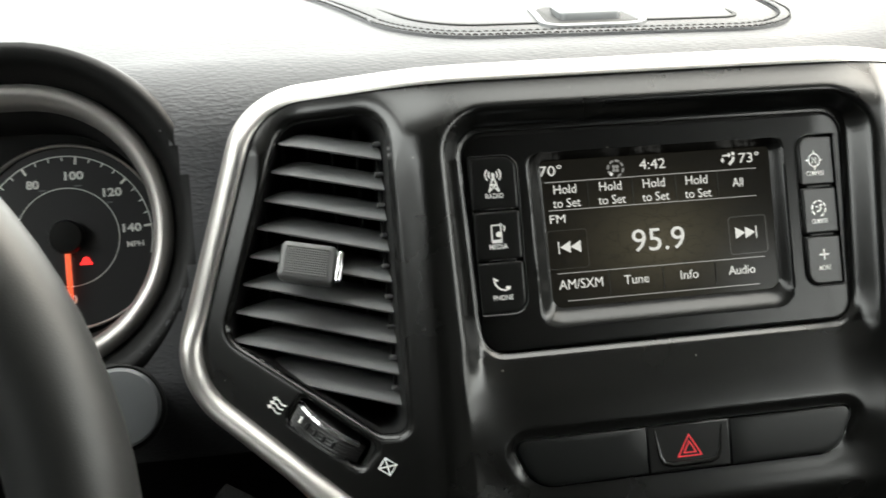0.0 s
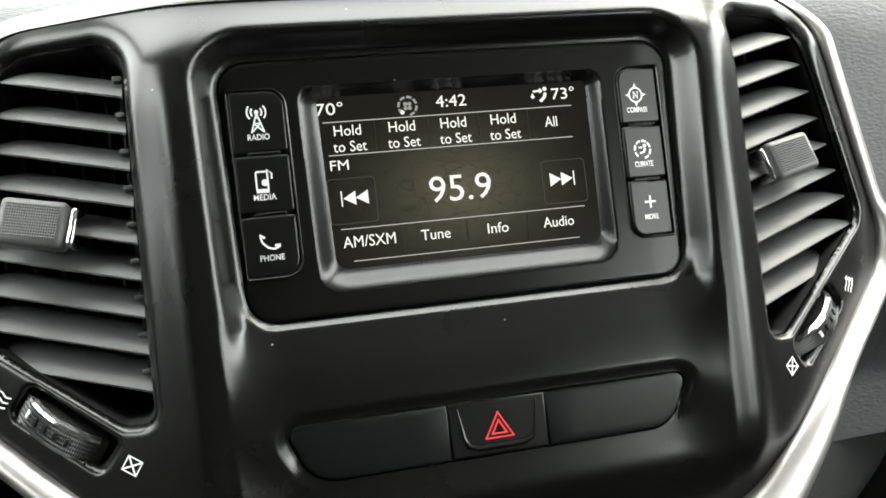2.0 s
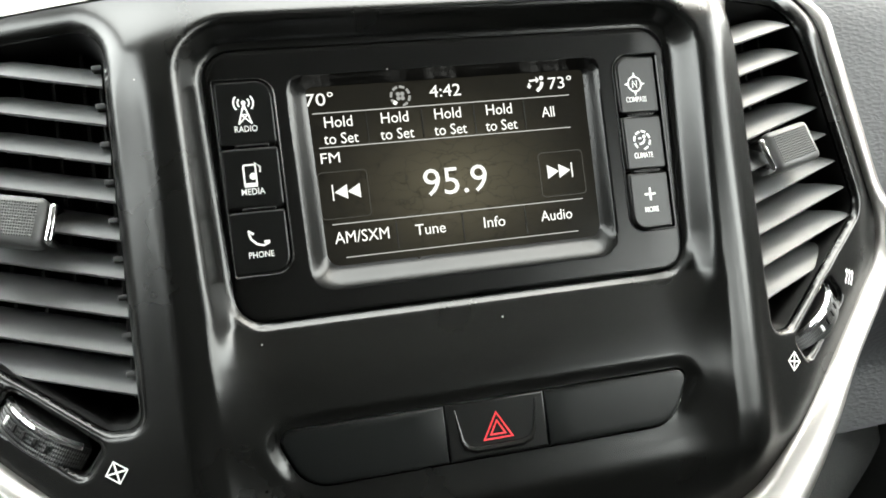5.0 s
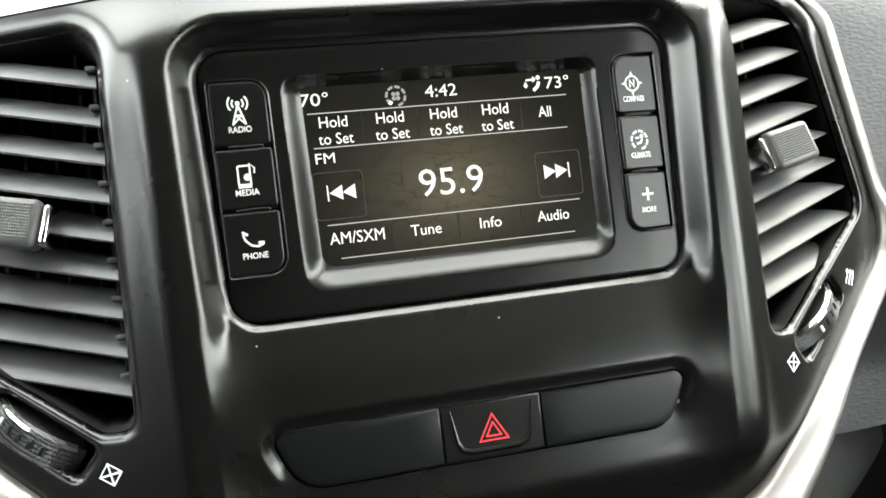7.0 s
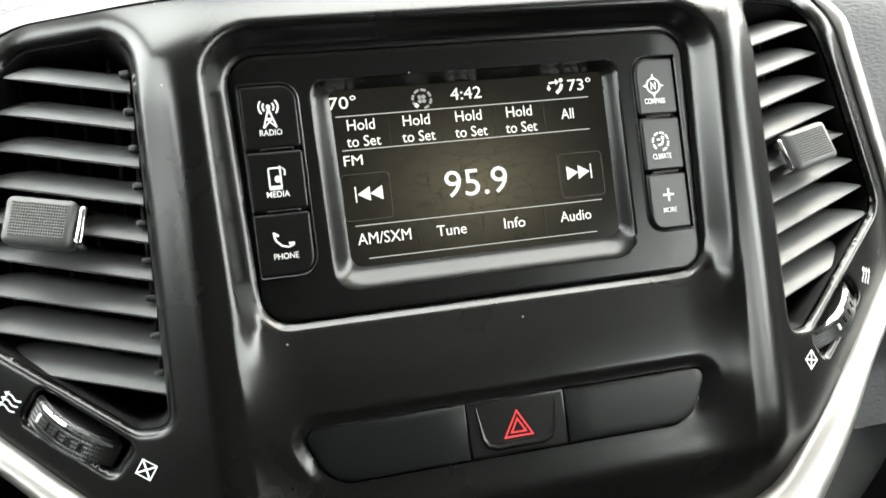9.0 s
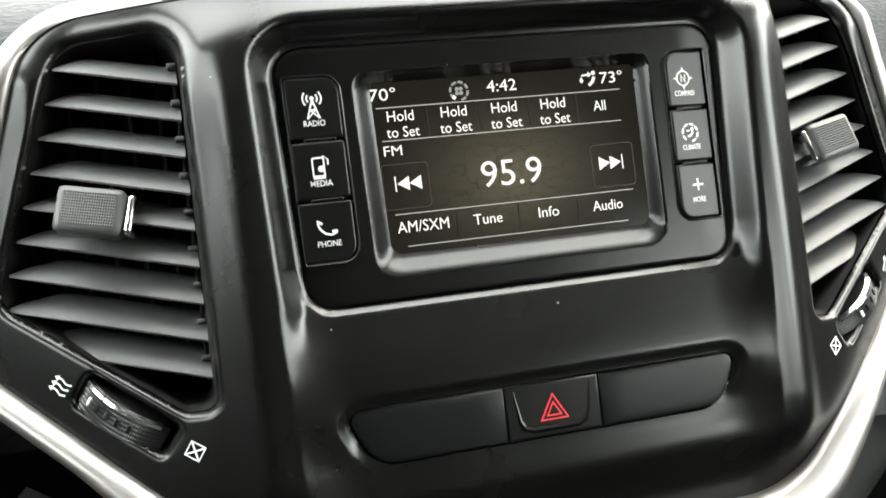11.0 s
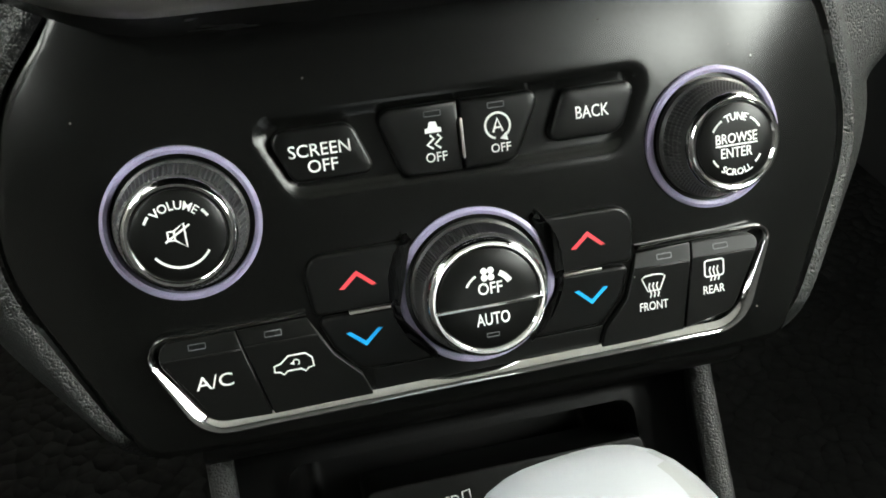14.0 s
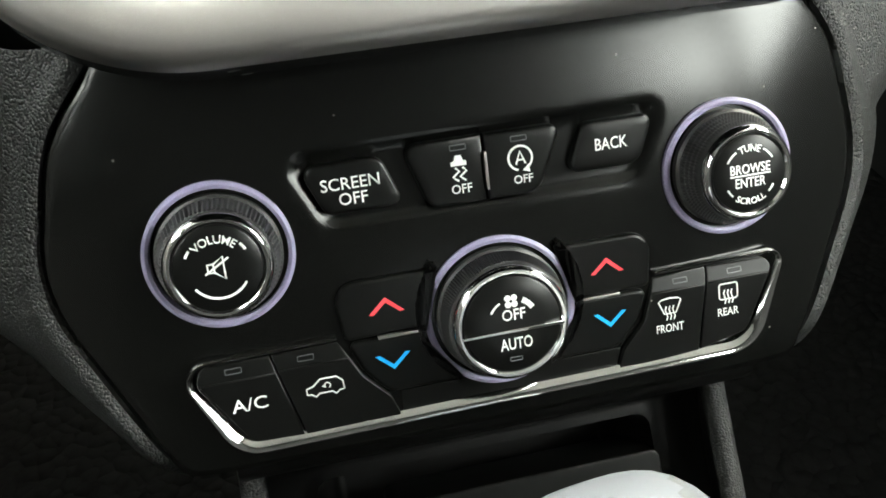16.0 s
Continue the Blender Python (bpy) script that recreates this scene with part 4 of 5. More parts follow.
i.line([(cx - 0.0011, cz - 0.0014), (cx + 0.0022, cz - 0.0046)], 0.0005).line([(cx + 0.0011, cz - 0.0014), (cx - 0.0022, cz - 0.0046)], 0.0005).line([(cx - 0.0012, cz - 0.0014), (cx + 0.0012, cz - 0.0014)], 0.0005).line([(cx - 0.0006, cz + 0.0006), (cx + 0.0006, cz + 0.0006)], 0.0005).dot(cx, cz + 0.0026, 0.0008)
ink_on(i, keys[0], PRINT, "white radio mast symbol", name="symbol")
i = Ink(K)
cx, cz = -0.0740, 0.0045
i.line(rrect(0.0040, 0.0070, 0.0006, cx, cz), 0.0006, True).patch([(cx - 0.0022, cz - 0.0040), (cx + 0.0022, cz - 0.0040), (cx + 0.0022, cz - 0.0026), (cx - 0.0022, cz - 0.0026)]).dot(cx + 0.0010, cz - 0.0004, 0.0012).line([(cx + 0.0020, cz), (cx + 0.0020, cz + 0.0042), (cx + 0.0036, cz + 0.0026), (cx + 0.0034, cz + 0.0008)], 0.0006)
ink_on(i, keys[1], PRINT, "white media player symbol", name="symbol")
i = Ink(K)
cx, cz = -0.0735, -0.0172
i.line([(cx - 0.0032, cz + 0.0022), (cx - 0.0026, cz + 0.0002), (cx - 0.0008, cz - 0.0016), (cx + 0.0014, cz - 0.0022), (cx + 0.0034, cz - 0.0014)], 0.0007)
i.line([(cx - 0.0034, cz + 0.0030), (cx - 0.0016, cz + 0.0018)], 0.0008).line([(cx + 0.0016, cz - 0.0010), (cx + 0.0036, cz - 0.0010)], 0.0009)
ink_on(i, keys[2], PRINT, "white telephone symbol", name="symbol")
i = Ink(K)
cx, cz = 0.0712, 0.0258
i.arc(cx, cz, 0.0028, 0, 360, 0.0006, 24)
for k in range(4):
    a = radians(90 * k)
    i.patch([(cx + 0.0046 * math.cos(a), cz + 0.0046 * math.sin(a)), (cx + 0.0026 * math.cos(a + 0.35), cz + 0.0026 * math.sin(a + 0.35)), (cx + 0.0026 * math.cos(a - 0.35), cz + 0.0026 * math.sin(a - 0.35))])
i.line([(cx - 0.0009, cz - 0.0014), (cx - 0.0009, cz + 0.0014), (cx + 0.0009, cz - 0.0014), (cx + 0.0009, cz + 0.0014)], 0.0005)
ink_on(i, keys[3], PRINT, "white compass symbol", name="symbol")
i = Ink(K)
cx, cz = 0.0715, 0.0044
for k in range(7):
    i.arc(cx, cz, 0.0034, 230 - 46 * k, 230 - 46 * k - 34, 0.0008, 4)
i.dot(cx + 0.0010, cz + 0.0014, 0.0007).line([(cx - 0.0012, cz - 0.0014), (cx + 0.0004, cz - 0.0010), (cx + 0.0012, cz + 0.0004)], 0.0008).line([(cx - 0.0016, cz + 0.0008), (cx - 0.0002, cz + 0.0008)], 0.0006)
ink_on(i, keys[4], PRINT, "white climate symbol", name="symbol")
i = Ink(K)
i.line([(0.0698, -0.0160), (0.0746, -0.0160)], 0.0008).line([(0.0722, -0.0184), (0.0722, -0.0136)], 0.0008)
ink_on(i, keys[5], PRINT, "white plus symbol", name="symbol")

# ---- switch strip with the hazard button ----
strip = thing("switch_strip", (0, 0, -0.0915), "black switch strip with a red hazard warning button", "switch panel")
SB = Vector((0, 0, -0.0915))
SH = 0.0118


def clipped(outline, x0, x1):
    """The part of a convex outline between two uprights."""
    for lim, keep in ((x0, lambda x: x >= x0), (x1, lambda x: x <= x1)):
        out = []
        for k in range(len(outline)):
            a, b = outline[k - 1], outline[k]
            if keep(a[0]) != keep(b[0]):
                u = (lim - a[0]) / (b[0] - a[0])
                out.append((lim, a[1] + (b[1] - a[1]) * u))
            if keep(b[0]):
                out.append(b)
        outline = out
    return outline


inset = offset(STRIP, -0.0007)
part("blank_cover", moved(slab(clipped(inset, -1, -0.0185), SH, -0.004, 0.0006, 0.0002), SB), BLANK, strip, "plain dark blank cover")
part("blank_cover", moved(slab(clipped(inset, 0.0187, 1), SH, -0.004, 0.0006, 0.0002), SB), BLANK, strip, "plain dark blank cover")
hazard = part("hazard_button", moved(slab(clipped(inset, -0.0180, 0.0182), SH, -0.004, 0.0006, 0.0), SB), RUBBER, strip, "black push button")
lip = [(-0.0148, -0.0835), (-0.0132, -0.0945), (-0.0118, -0.0972), (-0.0085, -0.0984), (0.0085, -0.0984), (0.0118, -0.0972), (0.0132, -0.0945), (0.0148, -0.0835)]
part("lip", moved(tube([(x, -SH - 0.0001, z) for x, z in lip], [0.0002, 0.0008, 0.0012, 0.0014, 0.0014, 0.0012, 0.0008, 0.0002], 8), SB), FACE, hazard, "raised lower lip")
tri = Ink(SH)
for r, w in ((0.0060, 0.0010), (0.0031, 0.0010)):
    tri.line([(r * math.cos(radians(90 + 120 * k)), -0.0925 + r * math.sin(radians(90 + 120 * k))) for k in range(3)], w, True)
ink_on(tri, hazard, REDP, "red double triangle", SB, "triangle")
part("well", moved(slab(offset(STRIP, 0.0025), 0.0045, -0.012, 0.0003), SB), DARK, strip)

# ---- climate panel ----
climate = thing("climate_panel", (0, 0.047, -0.2977), "glossy black climate control panel with chrome trim", "control panel")
CB = Vector((0, 0, -0.30))
TROUGH = rpoly([(-0.0665, -0.1902, 0.006), (-0.0535, -0.2172, 0.008), (0.0535, -0.2172, 0.008), (0.0655, -0.1902, 0.006)], 8)


def climate_height(X, Z):
    h = -0.0470 - 0.40 * softplus(np.abs(X) - 0.112, 0.013) - 0.13 * softplus(Z + 0.184, 0.010) - 0.0015 * step01(-0.28, -0.305, Z)
    e = -distance(CLIMATE, X, Z)[0]
    h = h - 0.0020 * (1 - np.sqrt(np.clip(1 - np.clip(1 - e / 0.0032, 0, 1) ** 2, 0, 1))) * step01(-0.150, -0.165, Z)
    return h - 0.0022 * step01(0.0012, -0.0045, distance(TROUGH, X, Z)[0])


part("panel", moved(field(CLIMATE, [], climate_height, 0.0016), CB + Vector((0, 0.047, 0.0023))), GLOSSY, climate, "satin black panel", sharp=60)
OFF = CB + Vector((0, 0.047, 0))


def clear_of(outline, c, r):
    """The outline pushed out of a circle."""
    out = []
    for x, z in dense(outline, 0.0008):
        d = math.hypot(x - c[0], z - c[1])
        f = max(1.0, r / d)
        out.append((c[0] + (x - c[0]) * f, c[1] + (z - c[1]) * f))
    return out


def soft_key(outline, front, label, mat=None, crown=0.0003):
    return part("key", moved(slab(outline, front, -0.055, 0.0012, crown), OFF), mat or RUBBER, climate, label)


def stepped_key(outline, zb, front, label):
    """A key whose upper band slopes back, with the indicator on the slope."""
    turn = [(z, x) for x, z in outline]
    main = [(x, z) for z, x in clipped(turn, -1, zb)]
    band = [(x, z) for z, x in clipped(turn, zb + 0.00005, 1)]
    k = part("key", moved(slab(main, front, -0.055, 0.0004), OFF), RUBBER, climate, label)
    bm = slab(band, front, -0.055, 0.0003)
    for v in bm.verts:
        v.co.y += 0.34 * (v.co.z - zb)
    part("shoulder", moved(bm, OFF), RUBBER, k, "sloping upper band")
    return k


def put_word(text, x, z, w, h, front, parent, bold=0.0007):
    return part("legend", moved(letters(text, x, z, w, h, front, bold=bold), OFF), GLOWPRINT, parent, "white lettering")


KH = -0.0455
k1 = soft_key(rpoly([(-0.0600, -0.1975, 0.004), (-0.0530, -0.2140, 0.004), (-0.0272, -0.2140, 0.003), (-0.0335, -0.1975, 0.005)], 6), KH, "screen off button")
put_word("SCREEN", -0.0441, -0.2043, 0.0188, 0.0039, KH + 0.0003, k1)
put_word("OFF", -0.0437, -0.2093, 0.0092, 0.0039, KH + 0.0003, k1)
k2 = soft_key(rpoly([(-0.0268, -0.1955, 0.004), (-0.0195, -0.2172, 0.005), (-0.0003, -0.2172, 0), (-0.0003, -0.1955, 0)], 6), KH, "stability control off button")
k3 = soft_key(rpoly([(0.0003, -0.1955, 0), (0.0003, -0.2172, 0), (0.0175, -0.2172, 0.006), (0.0270, -0.1955, 0.003)], 6), KH, "engine stop-start off button")
k4 = soft_key(rpoly([(0.0340, -0.1968, 0.004), (0.0275, -0.2130, 0.003), (0.0530, -0.2130, 0.006), (0.0590, -0.1968, 0.003)], 6), KH, "back button")
put_word("BACK", 0.0432, -0.2047, 0.0112, 0.0040, KH + 0.0003, k4)
put_word("OFF", -0.0085, -0.2120, 0.0068, 0.0030, KH + 0.0003, k2)
put_word("OFF", 0.0123, -0.2120, 0.0064, 0.0028, KH + 0.0003, k3)
i = Ink(KH + 0.0003)
cx, cz = -0.0088, -0.2050
i.patch([(cx - 0.0026, cz + 0.0006), (cx + 0.0026, cz + 0.0006), (cx + 0.0026, cz + 0.0020), (cx + 0.0016, cz + 0.0022), (cx + 0.0010, cz + 0.0040), (cx - 0.0010, cz + 0.0040), (cx - 0.0016, cz + 0.0022), (cx - 0.0026, cz + 0.0020)])
for s in (-1, 1):
    i.line([(cx + s * 0.0012, cz), (cx + s * 0.0012 + 0.0012, cz - 0.0012), (cx + s * 0.0012 - 0.0010, cz - 0.0030), (cx + s * 0.0012 + 0.0008, cz - 0.0044)], 0.0007)
ink_on(i, k2, GLOWPRINT, "white skidding car symbol", OFF, "symbol")
i = Ink(KH + 0.0003)
cx, cz = 0.0118, -0.2050
i.arc(cx, cz, 0.0040, -60, 255, 0.0007, 24).line([(cx - 0.0016, cz - 0.0020), (cx, cz + 0.0022), (cx + 0.0016, cz - 0.0020)], 0.0007).line([(cx - 0.0010, cz - 0.0006), (cx + 0.0010, cz - 0.0006)], 0.0006)
i.patch([(cx + 0.0005, cz - 0.0042), (cx + 0.0030, cz - 0.0050), (cx + 0.0026, cz - 0.0022)])
ink_on(i, k3, GLOWPRINT, "white circled letter A symbol", OFF, "symbol")
part("bar", moved(box(-0.0005, 0.0005, 0.0440, 0.047, -0.2135, -0.2010, 0.0002), OFF), SILVER, climate, "thin bright bar")

# temperature rockers
FAN = (0.0002, -0.2538)
for s in (-1, 1):
    up = soft_key(clear_of([(s * x, z) for x, z in rpoly([(0.0555, -0.2370, 0.007), (0.0185, -0.2370, 0), (0.0185, -0.2568, 0), (0.0535, -0.2568, 0.0022)], 6)], FAN, 0.0280), KH + 0.0005, "temperature up key", crown=0)
    dn = soft_key(clear_of([(s * x, z) for x, z in rpoly([(0.0530, -0.2576, 0.0022), (0.0200, -0.2576, 0), (0.0150, -0.2775, 0), (0.0410, -0.2775, 0.006), (0.0490, -0.2680, 0.004)], 6)], FAN, 0.0280), KH + 0.0005, "temperature down key", crown=0)
    for k, z, mat, flip in ((up, -0.2465, REDGLOW, 1), (dn, -0.2665, BLUEGLOW, -1)):
        i = Ink(KH + 0.0005)
        x = s * 0.0385
        for q in (-1, 1):
            i.patch([(x + q * 0.0060, z - 0.0026 * flip), (x + q * 0.0044, z - 0.0028 * flip), (x, z + 0.0010 * flip), (x, z + 0.0027 * flip)])
        ink_on(i, k, mat, "red arrow" if flip > 0 else "blue arrow", OFF, "arrow")
    part("bar", moved(box(*sorted((s * 0.0290, s * 0.0425)), 0.0440, 0.047, -0.2577, -0.2567, 0.0002), OFF), SILVER, climate, "thin bright bar")

# lower row of keys inside the chrome trim
LH = -0.0450
kac = stepped_key(rpoly([(-0.1060, -0.2572, 0.005), (-0.0785, -0.2572, 0), (-0.0712, -0.2865, 0), (-0.0900, -0.2855, 0.008)], 6), -0.2628, LH, "air conditioning key")
put_word("A/C", -0.0872, -0.2718, 0.0116, 0.0044, LH, kac, 0.0005)
krc = stepped_key(rpoly([(-0.0779, -0.2572, 0), (-0.0560, -0.2568, 0), (-0.0490, -0.2700, 0), (-0.0410, -0.2785, 0), (-0.0380, -0.2872, 0), (-0.0705, -0.2868, 0)], 6), -0.2624, LH, "recirculation key")
kfr = stepped_key(rpoly([(0.0555, -0.2548, 0), (0.0755, -0.2542, 0), (0.0712, -0.2845, 0), (0.0405, -0.2865, 0), (0.0430, -0.2790, 0), (0.0510, -0.2700, 0)], 6), -0.2600, LH, "front demister key")
kre = stepped_key(rpoly([(0.0761, -0.2542, 0), (0.1015, -0.2548, 0.003), (0.0900, -0.2805, 0.006), (0.0718, -0.2842, 0)], 6), -0.2598, LH, "rear demister key")
part("filler", moved(slab(clear_of([(-0.0372, -0.2782), (-0.0372, -0.2870), (0.0398, -0.2868), (0.0425, -0.2782)], FAN, 0.0280), -0.0468, -0.055, 0.0004), OFF), RUBBER, climate)
put_word("FRONT", 0.0606, -0.2738, 0.0103, 0.0030, LH, kfr)
put_word("REAR", 0.0830, -0.2718, 0.0080, 0.0029, LH, kre)
i = Ink(LH)
cx, cz = 0.0608, -0.2668
i.line([(cx - 0.0042, cz + 0.0030), (cx - 0.0030, cz + 0.0038), (cx, cz + 0.0041), (cx + 0.0030, cz + 0.0038), (cx + 0.0042, cz + 0.0030), (cx + 0.0022, cz - 0.0016), (cx - 0.0022, cz - 0.0016)], 0.00048, True)
for k in (-1, 0, 1):
    i.line([(cx + k * 0.0014 + 0.0004 * math.sin(1.6 * j), cz - 0.0040 + 0.0013 * j) for j in range(5)], 0.00048)
ink_on(i, kfr, GLOWPRINT, "white windscreen heater symbol", OFF, "symbol")
i = Ink(LH)
cx, cz = 0.0832, -0.2652
i.line(rrect(0.0070, 0.0058, 0.0010, cx, cz + 0.0010), 0.0005, True)
for k in (-1, 0, 1):
    i.line([(cx + k * 0.0014 + 0.0004 * math.sin(1.6 * j), cz - 0.0036 + 0.0013 * j) for j in range(5)], 0.00048)
ink_on(i, kre, GLOWPRINT, "white rear window heater symbol", OFF, "symbol")
i = Ink(LH)
cx, cz = -0.0622, -0.2712
car = [(-0.0062, -0.0014), (-0.0062, 0.0006), (-0.0040, 0.0012), (-0.0014, 0.0034), (0.0040, 0.0034), (0.0060, 0.0016), (0.0062, -0.0014), (0.0046, -0.0016), (0.0034, -0.0026), (0.0022, -0.0016), (-0.0022, -0.0016), (-0.0034, -0.0026), (-0.0046, -0.0016)]
i.line([(cx + x, cz + z) for x, z in car], 0.0005, True).arc(cx + 0.0008, cz + 0.0008, 0.0010, -60, 200, 0.0004, 8).patch([(cx - 0.0012, cz + 0.0008), (cx + 0.0002, cz + 0.0012), (cx + 0.0002, cz)])
ink_on(i, krc, GLOWPRINT, "white recirculating car symbol", OFF, "symbol")
ZB = {kac.name: -0.2628, krc.name: -0.2624, kfr.name: -0.2600, kre.name: -0.2598}
for k, x, z in ((kac, -0.0905, -0.2598), (krc, -0.0670, -0.2598), (kfr, 0.0655, -0.2572), (kre, 0.0862, -0.2570), (k2, -0.0085, -0.1985), (k3, 0.0118, -0.1985)):
    i = Ink(LH if z < -0.25 else KH + 0.0003)
    i.line(rrect(0.0052, 0.0016, 0.0003, x, z), 0.0003, True)
    if z < -0.25:
        for v in i.bm.verts:
            v.co.y += 0.34 * (v.co.z - ZB[k.name])
    ink_on(i, k, GREY, "small indicator lamp", OFF, "indicator")


def chrome_trim():
    """Bright moulding under and round the lower keys, broad below and thin above."""
    o = rpoly([(-0.0560, -0.2552, 0), (-0.1085, -0.2560, 0.006), (-0.0920, -0.2876, 0.012), (0.0920, -0.2861, 0.014), (0.1055, -0.2525, 0.004), (0.0560, -0.2530, 0)], 10)
    P = [Vector(p) for p in o]
    rings, n = [], len(P)
    for k in range(n):
        a, b = P[max(0, k - 1)], P[min(n - 1, k + 1)]
        t = (b - a).normalized()
        s = Vector((-t.y, t.x))
        low = float(step01(np.array(-0.258), np.array(-0.284), np.array(P[k].y)))
        w, up = 0.0009 + 0.0013 * low, 0.0022 + 0.0012 * low
        rings.append([(P[k].x + s.x * w * c, 0.0472 - up * h, P[k].y + s.y * w * c) for c, h in ((-1, 0), (-1, 0.8), (-0.75, 1.05), (-0.3, 1.0), (0.4, 0.72), (0.9, 0.45), (1, 0))])
    return loft(rings, closed=False)


part("chrome_trim", moved(chrome_trim(), OFF), CHROME, climate, "bright chrome moulding")


# ---- rotary knobs on the climate panel ----
def knob(name, at, ring_r, cap_r, ribs, label, words):
    """A ribbed dial with a lilac ring round its foot and a chrome-edged cap."""
    k = thing(name, (at[0], 0.047, at[1]), label, "knob", "rotary knobs")
    part("foot_ring", lathe([(ring_r - 0.0027, -0.007), (ring_r - 0.0024, 0.0012), (ring_r - 0.0013, 0.0016), (ring_r - 0.0002, 0.0012), (ring_r, -0.007)][::-1], 72), LILAC, k, "lilac tinted ring")
    g = ring_r - 0.0040
    rows = [(g, -0.001), (g, 0.0022), (g - 0.0010, 0.0030)]
    rows += [(g - 0.0010 + (cap_r + 0.0028 - g) * u, 0.0030 + 0.0086 * u) for u in (0.12, 0.24, 0.36, 0.48, 0.60, 0.72, 0.84, 0.96)]
    rows += [(cap_r + 0.0018, 0.0116), (cap_r + 0.0014, 0.0128), (cap_r - 0.001, 0.0134)]
    ribbed = range(3, 11, 2) if ribs == 100 else range(3, 11)
    grip = lathe(rows, 2 * ribs, (ribbed, 0.036))
    part("grip", grip, GRIPM, k, "ribbed black grip", sharp=15)
    part("bezel_ring", lathe([(cap_r + 0.0014, 0.0124), (cap_r + 0.0014, 0.0142), (cap_r + 0.0008, 0.0153), (cap_r + 0.0000, 0.0158), (cap_r - 0.0008, 0.0157), (cap_r - 0.0014, 0.0151), (cap_r - 0.0016, 0.0130)], 72), CHROME, k, "bright chrome ring")
    cap = part("cap", lathe([(cap_r - 0.0016, 0.0130), (cap_r - 0.0017, 0.0152), (cap_r - 0.0024, 0.0157), (cap_r * 0.5, 0.0160)], 64), RUBBER, k, "black cap")
    words(k, cap, 0.01605)
    return k


def volume_face(k, cap, h):
    part("legend", bend(letters("VOLUME", 0, 0, 0.0138, 0.0026, h, bold=0.0010), 0.0090, 0, 0), GLOWPRINT, cap, "white lettering")
    i = Ink(h)
    i.line([(-0.0030, 0.0016), (-0.0030, -0.0010), (-0.0012, -0.0010), (0.0018, -0.0034), (0.0018, 0.0036), (-0.0012, 0.0016)], 0.0006, True).line([(-0.0012, 0.0016), (-0.0012, -0.0010)], 0.0006)
    i.line([(-0.0040, -0.0014), (0.0034, 0.0030)], 0.0006)
    i.arc(0, 0, 0.0092, 215, 325, 0.0007, 20).arc(0, 0, 0.0100, 152, 138, 0.0008, 5).arc(0, 0, 0.0100, 42, 28, 0.0008, 5)
    ink_on(i, cap, GLOWPRINT, "white muted loudspeaker symbol", name="symbol")


def fan_face(k, cap, h):
    part("legend", letters("OFF", 0.0005, 0.0036, 0.0078, 0.0038, h, bold=0.0010), GLOWPRINT, cap, "white lettering")
    part("legend", letters("AUTO", 0.0005, -0.0064, 0.0108, 0.0040, h, bold=0.0010), GLOWPRINT, cap, "white lettering")
    part("bar", box(-0.0172, 0.0172, -0.0166, -0.0156, -0.0026, -0.0014, 0.0002), CHROME, k, "bright cross bar")
    i = Ink(h)
    for a in range(4):
        q = radians(45 + 90 * a)
        i.dot(0.0015 * math.cos(q), 0.0082 + 0.0015 * math.sin(q), 0.0011, 10)
    i.arc(0, 0.0010, 0.0080, 150, 118, 0.0007, 8).arc(0, 0.0010, 0.0080, 62, 30, 0.0018, 8)
    ink_on(i, cap, GLOWPRINT, "white fan symbol", name="symbol")
    i = Ink(h)
    i.line(rrect(0.0040, 0.0012, 0.0003, 0, -0.0118), 0.0003, True)
    ink_on(i, cap, GREY, "small indicator lamp", name="indicator")


def tune_face(k, cap, h):
    part("legend", bend(letters("TUNE", 0, 0, 0.0078, 0.0024, h, bold=0.0010), 0.0088, 0, 0), GLOWPRINT, cap, "white lettering")
    part("legend", bend(letters("SCROLL", 0, 0, 0.0105, 0.0022, h, bold=0.0010), 0.0090, 0, 0, -1), GLOWPRINT, cap, "white lettering")
    part("legend", letters("BROWSE", 0, 0.0020, 0.0142, 0.0032, h, bold=0.0010), GLOWPRINT, cap, "white lettering")
    part("legend", letters("ENTER", 0, -0.0026, 0.0108, 0.0032, h, bold=0.0010), GLOWPRINT, cap, "white lettering")
    i = Ink(h)
    i.line([(-0.0072, -0.0002), (0.0072, -0.0002)], 0.0005)
    for a0, a1 in ((150, 122), (58, 30), (-152, -134), (-46, -28)):
        i.arc(0, 0, 0.0092, a0, a1, 0.0006, 6)
    ink_on(i, cap, GLOWPRINT, "white arcs", name="symbol")


knob("volume_knob", (-0.0877, -0.2187), 0.0238, 0.0150, 78, "ribbed black volume knob with chrome cap ring", volume_face)
knob("fan_knob", FAN, 0.0264, 0.0180, 138, "large ribbed black fan knob with chrome cap ring", fan_face)
knob("tuning_knob", (0.0850, -0.2172), 0.0238, 0.0146, 100, "knurled black tuning knob with chrome cap ring", tune_face)

# ---- instrument cluster ----
cluster = thing("instrument_cluster", (-0.275, 0.12, 0.0235), "dark instrument cluster with a silver-ringed hood and speedometer", "instrument cluster")
QB = Vector((-0.275, 0.12, 0.0235))
part("hood", moved(loft([[(x, y, z) for x, z in offset(CLUSTER, d)] for d, y in ((0.020, 0.066), (0.018, 0.058), (0.013, 0.0565), (0.007, 0.062), (0.001, 0.072))]), QB), CUBBYM, cluster, "smooth black hood", sharp=60)
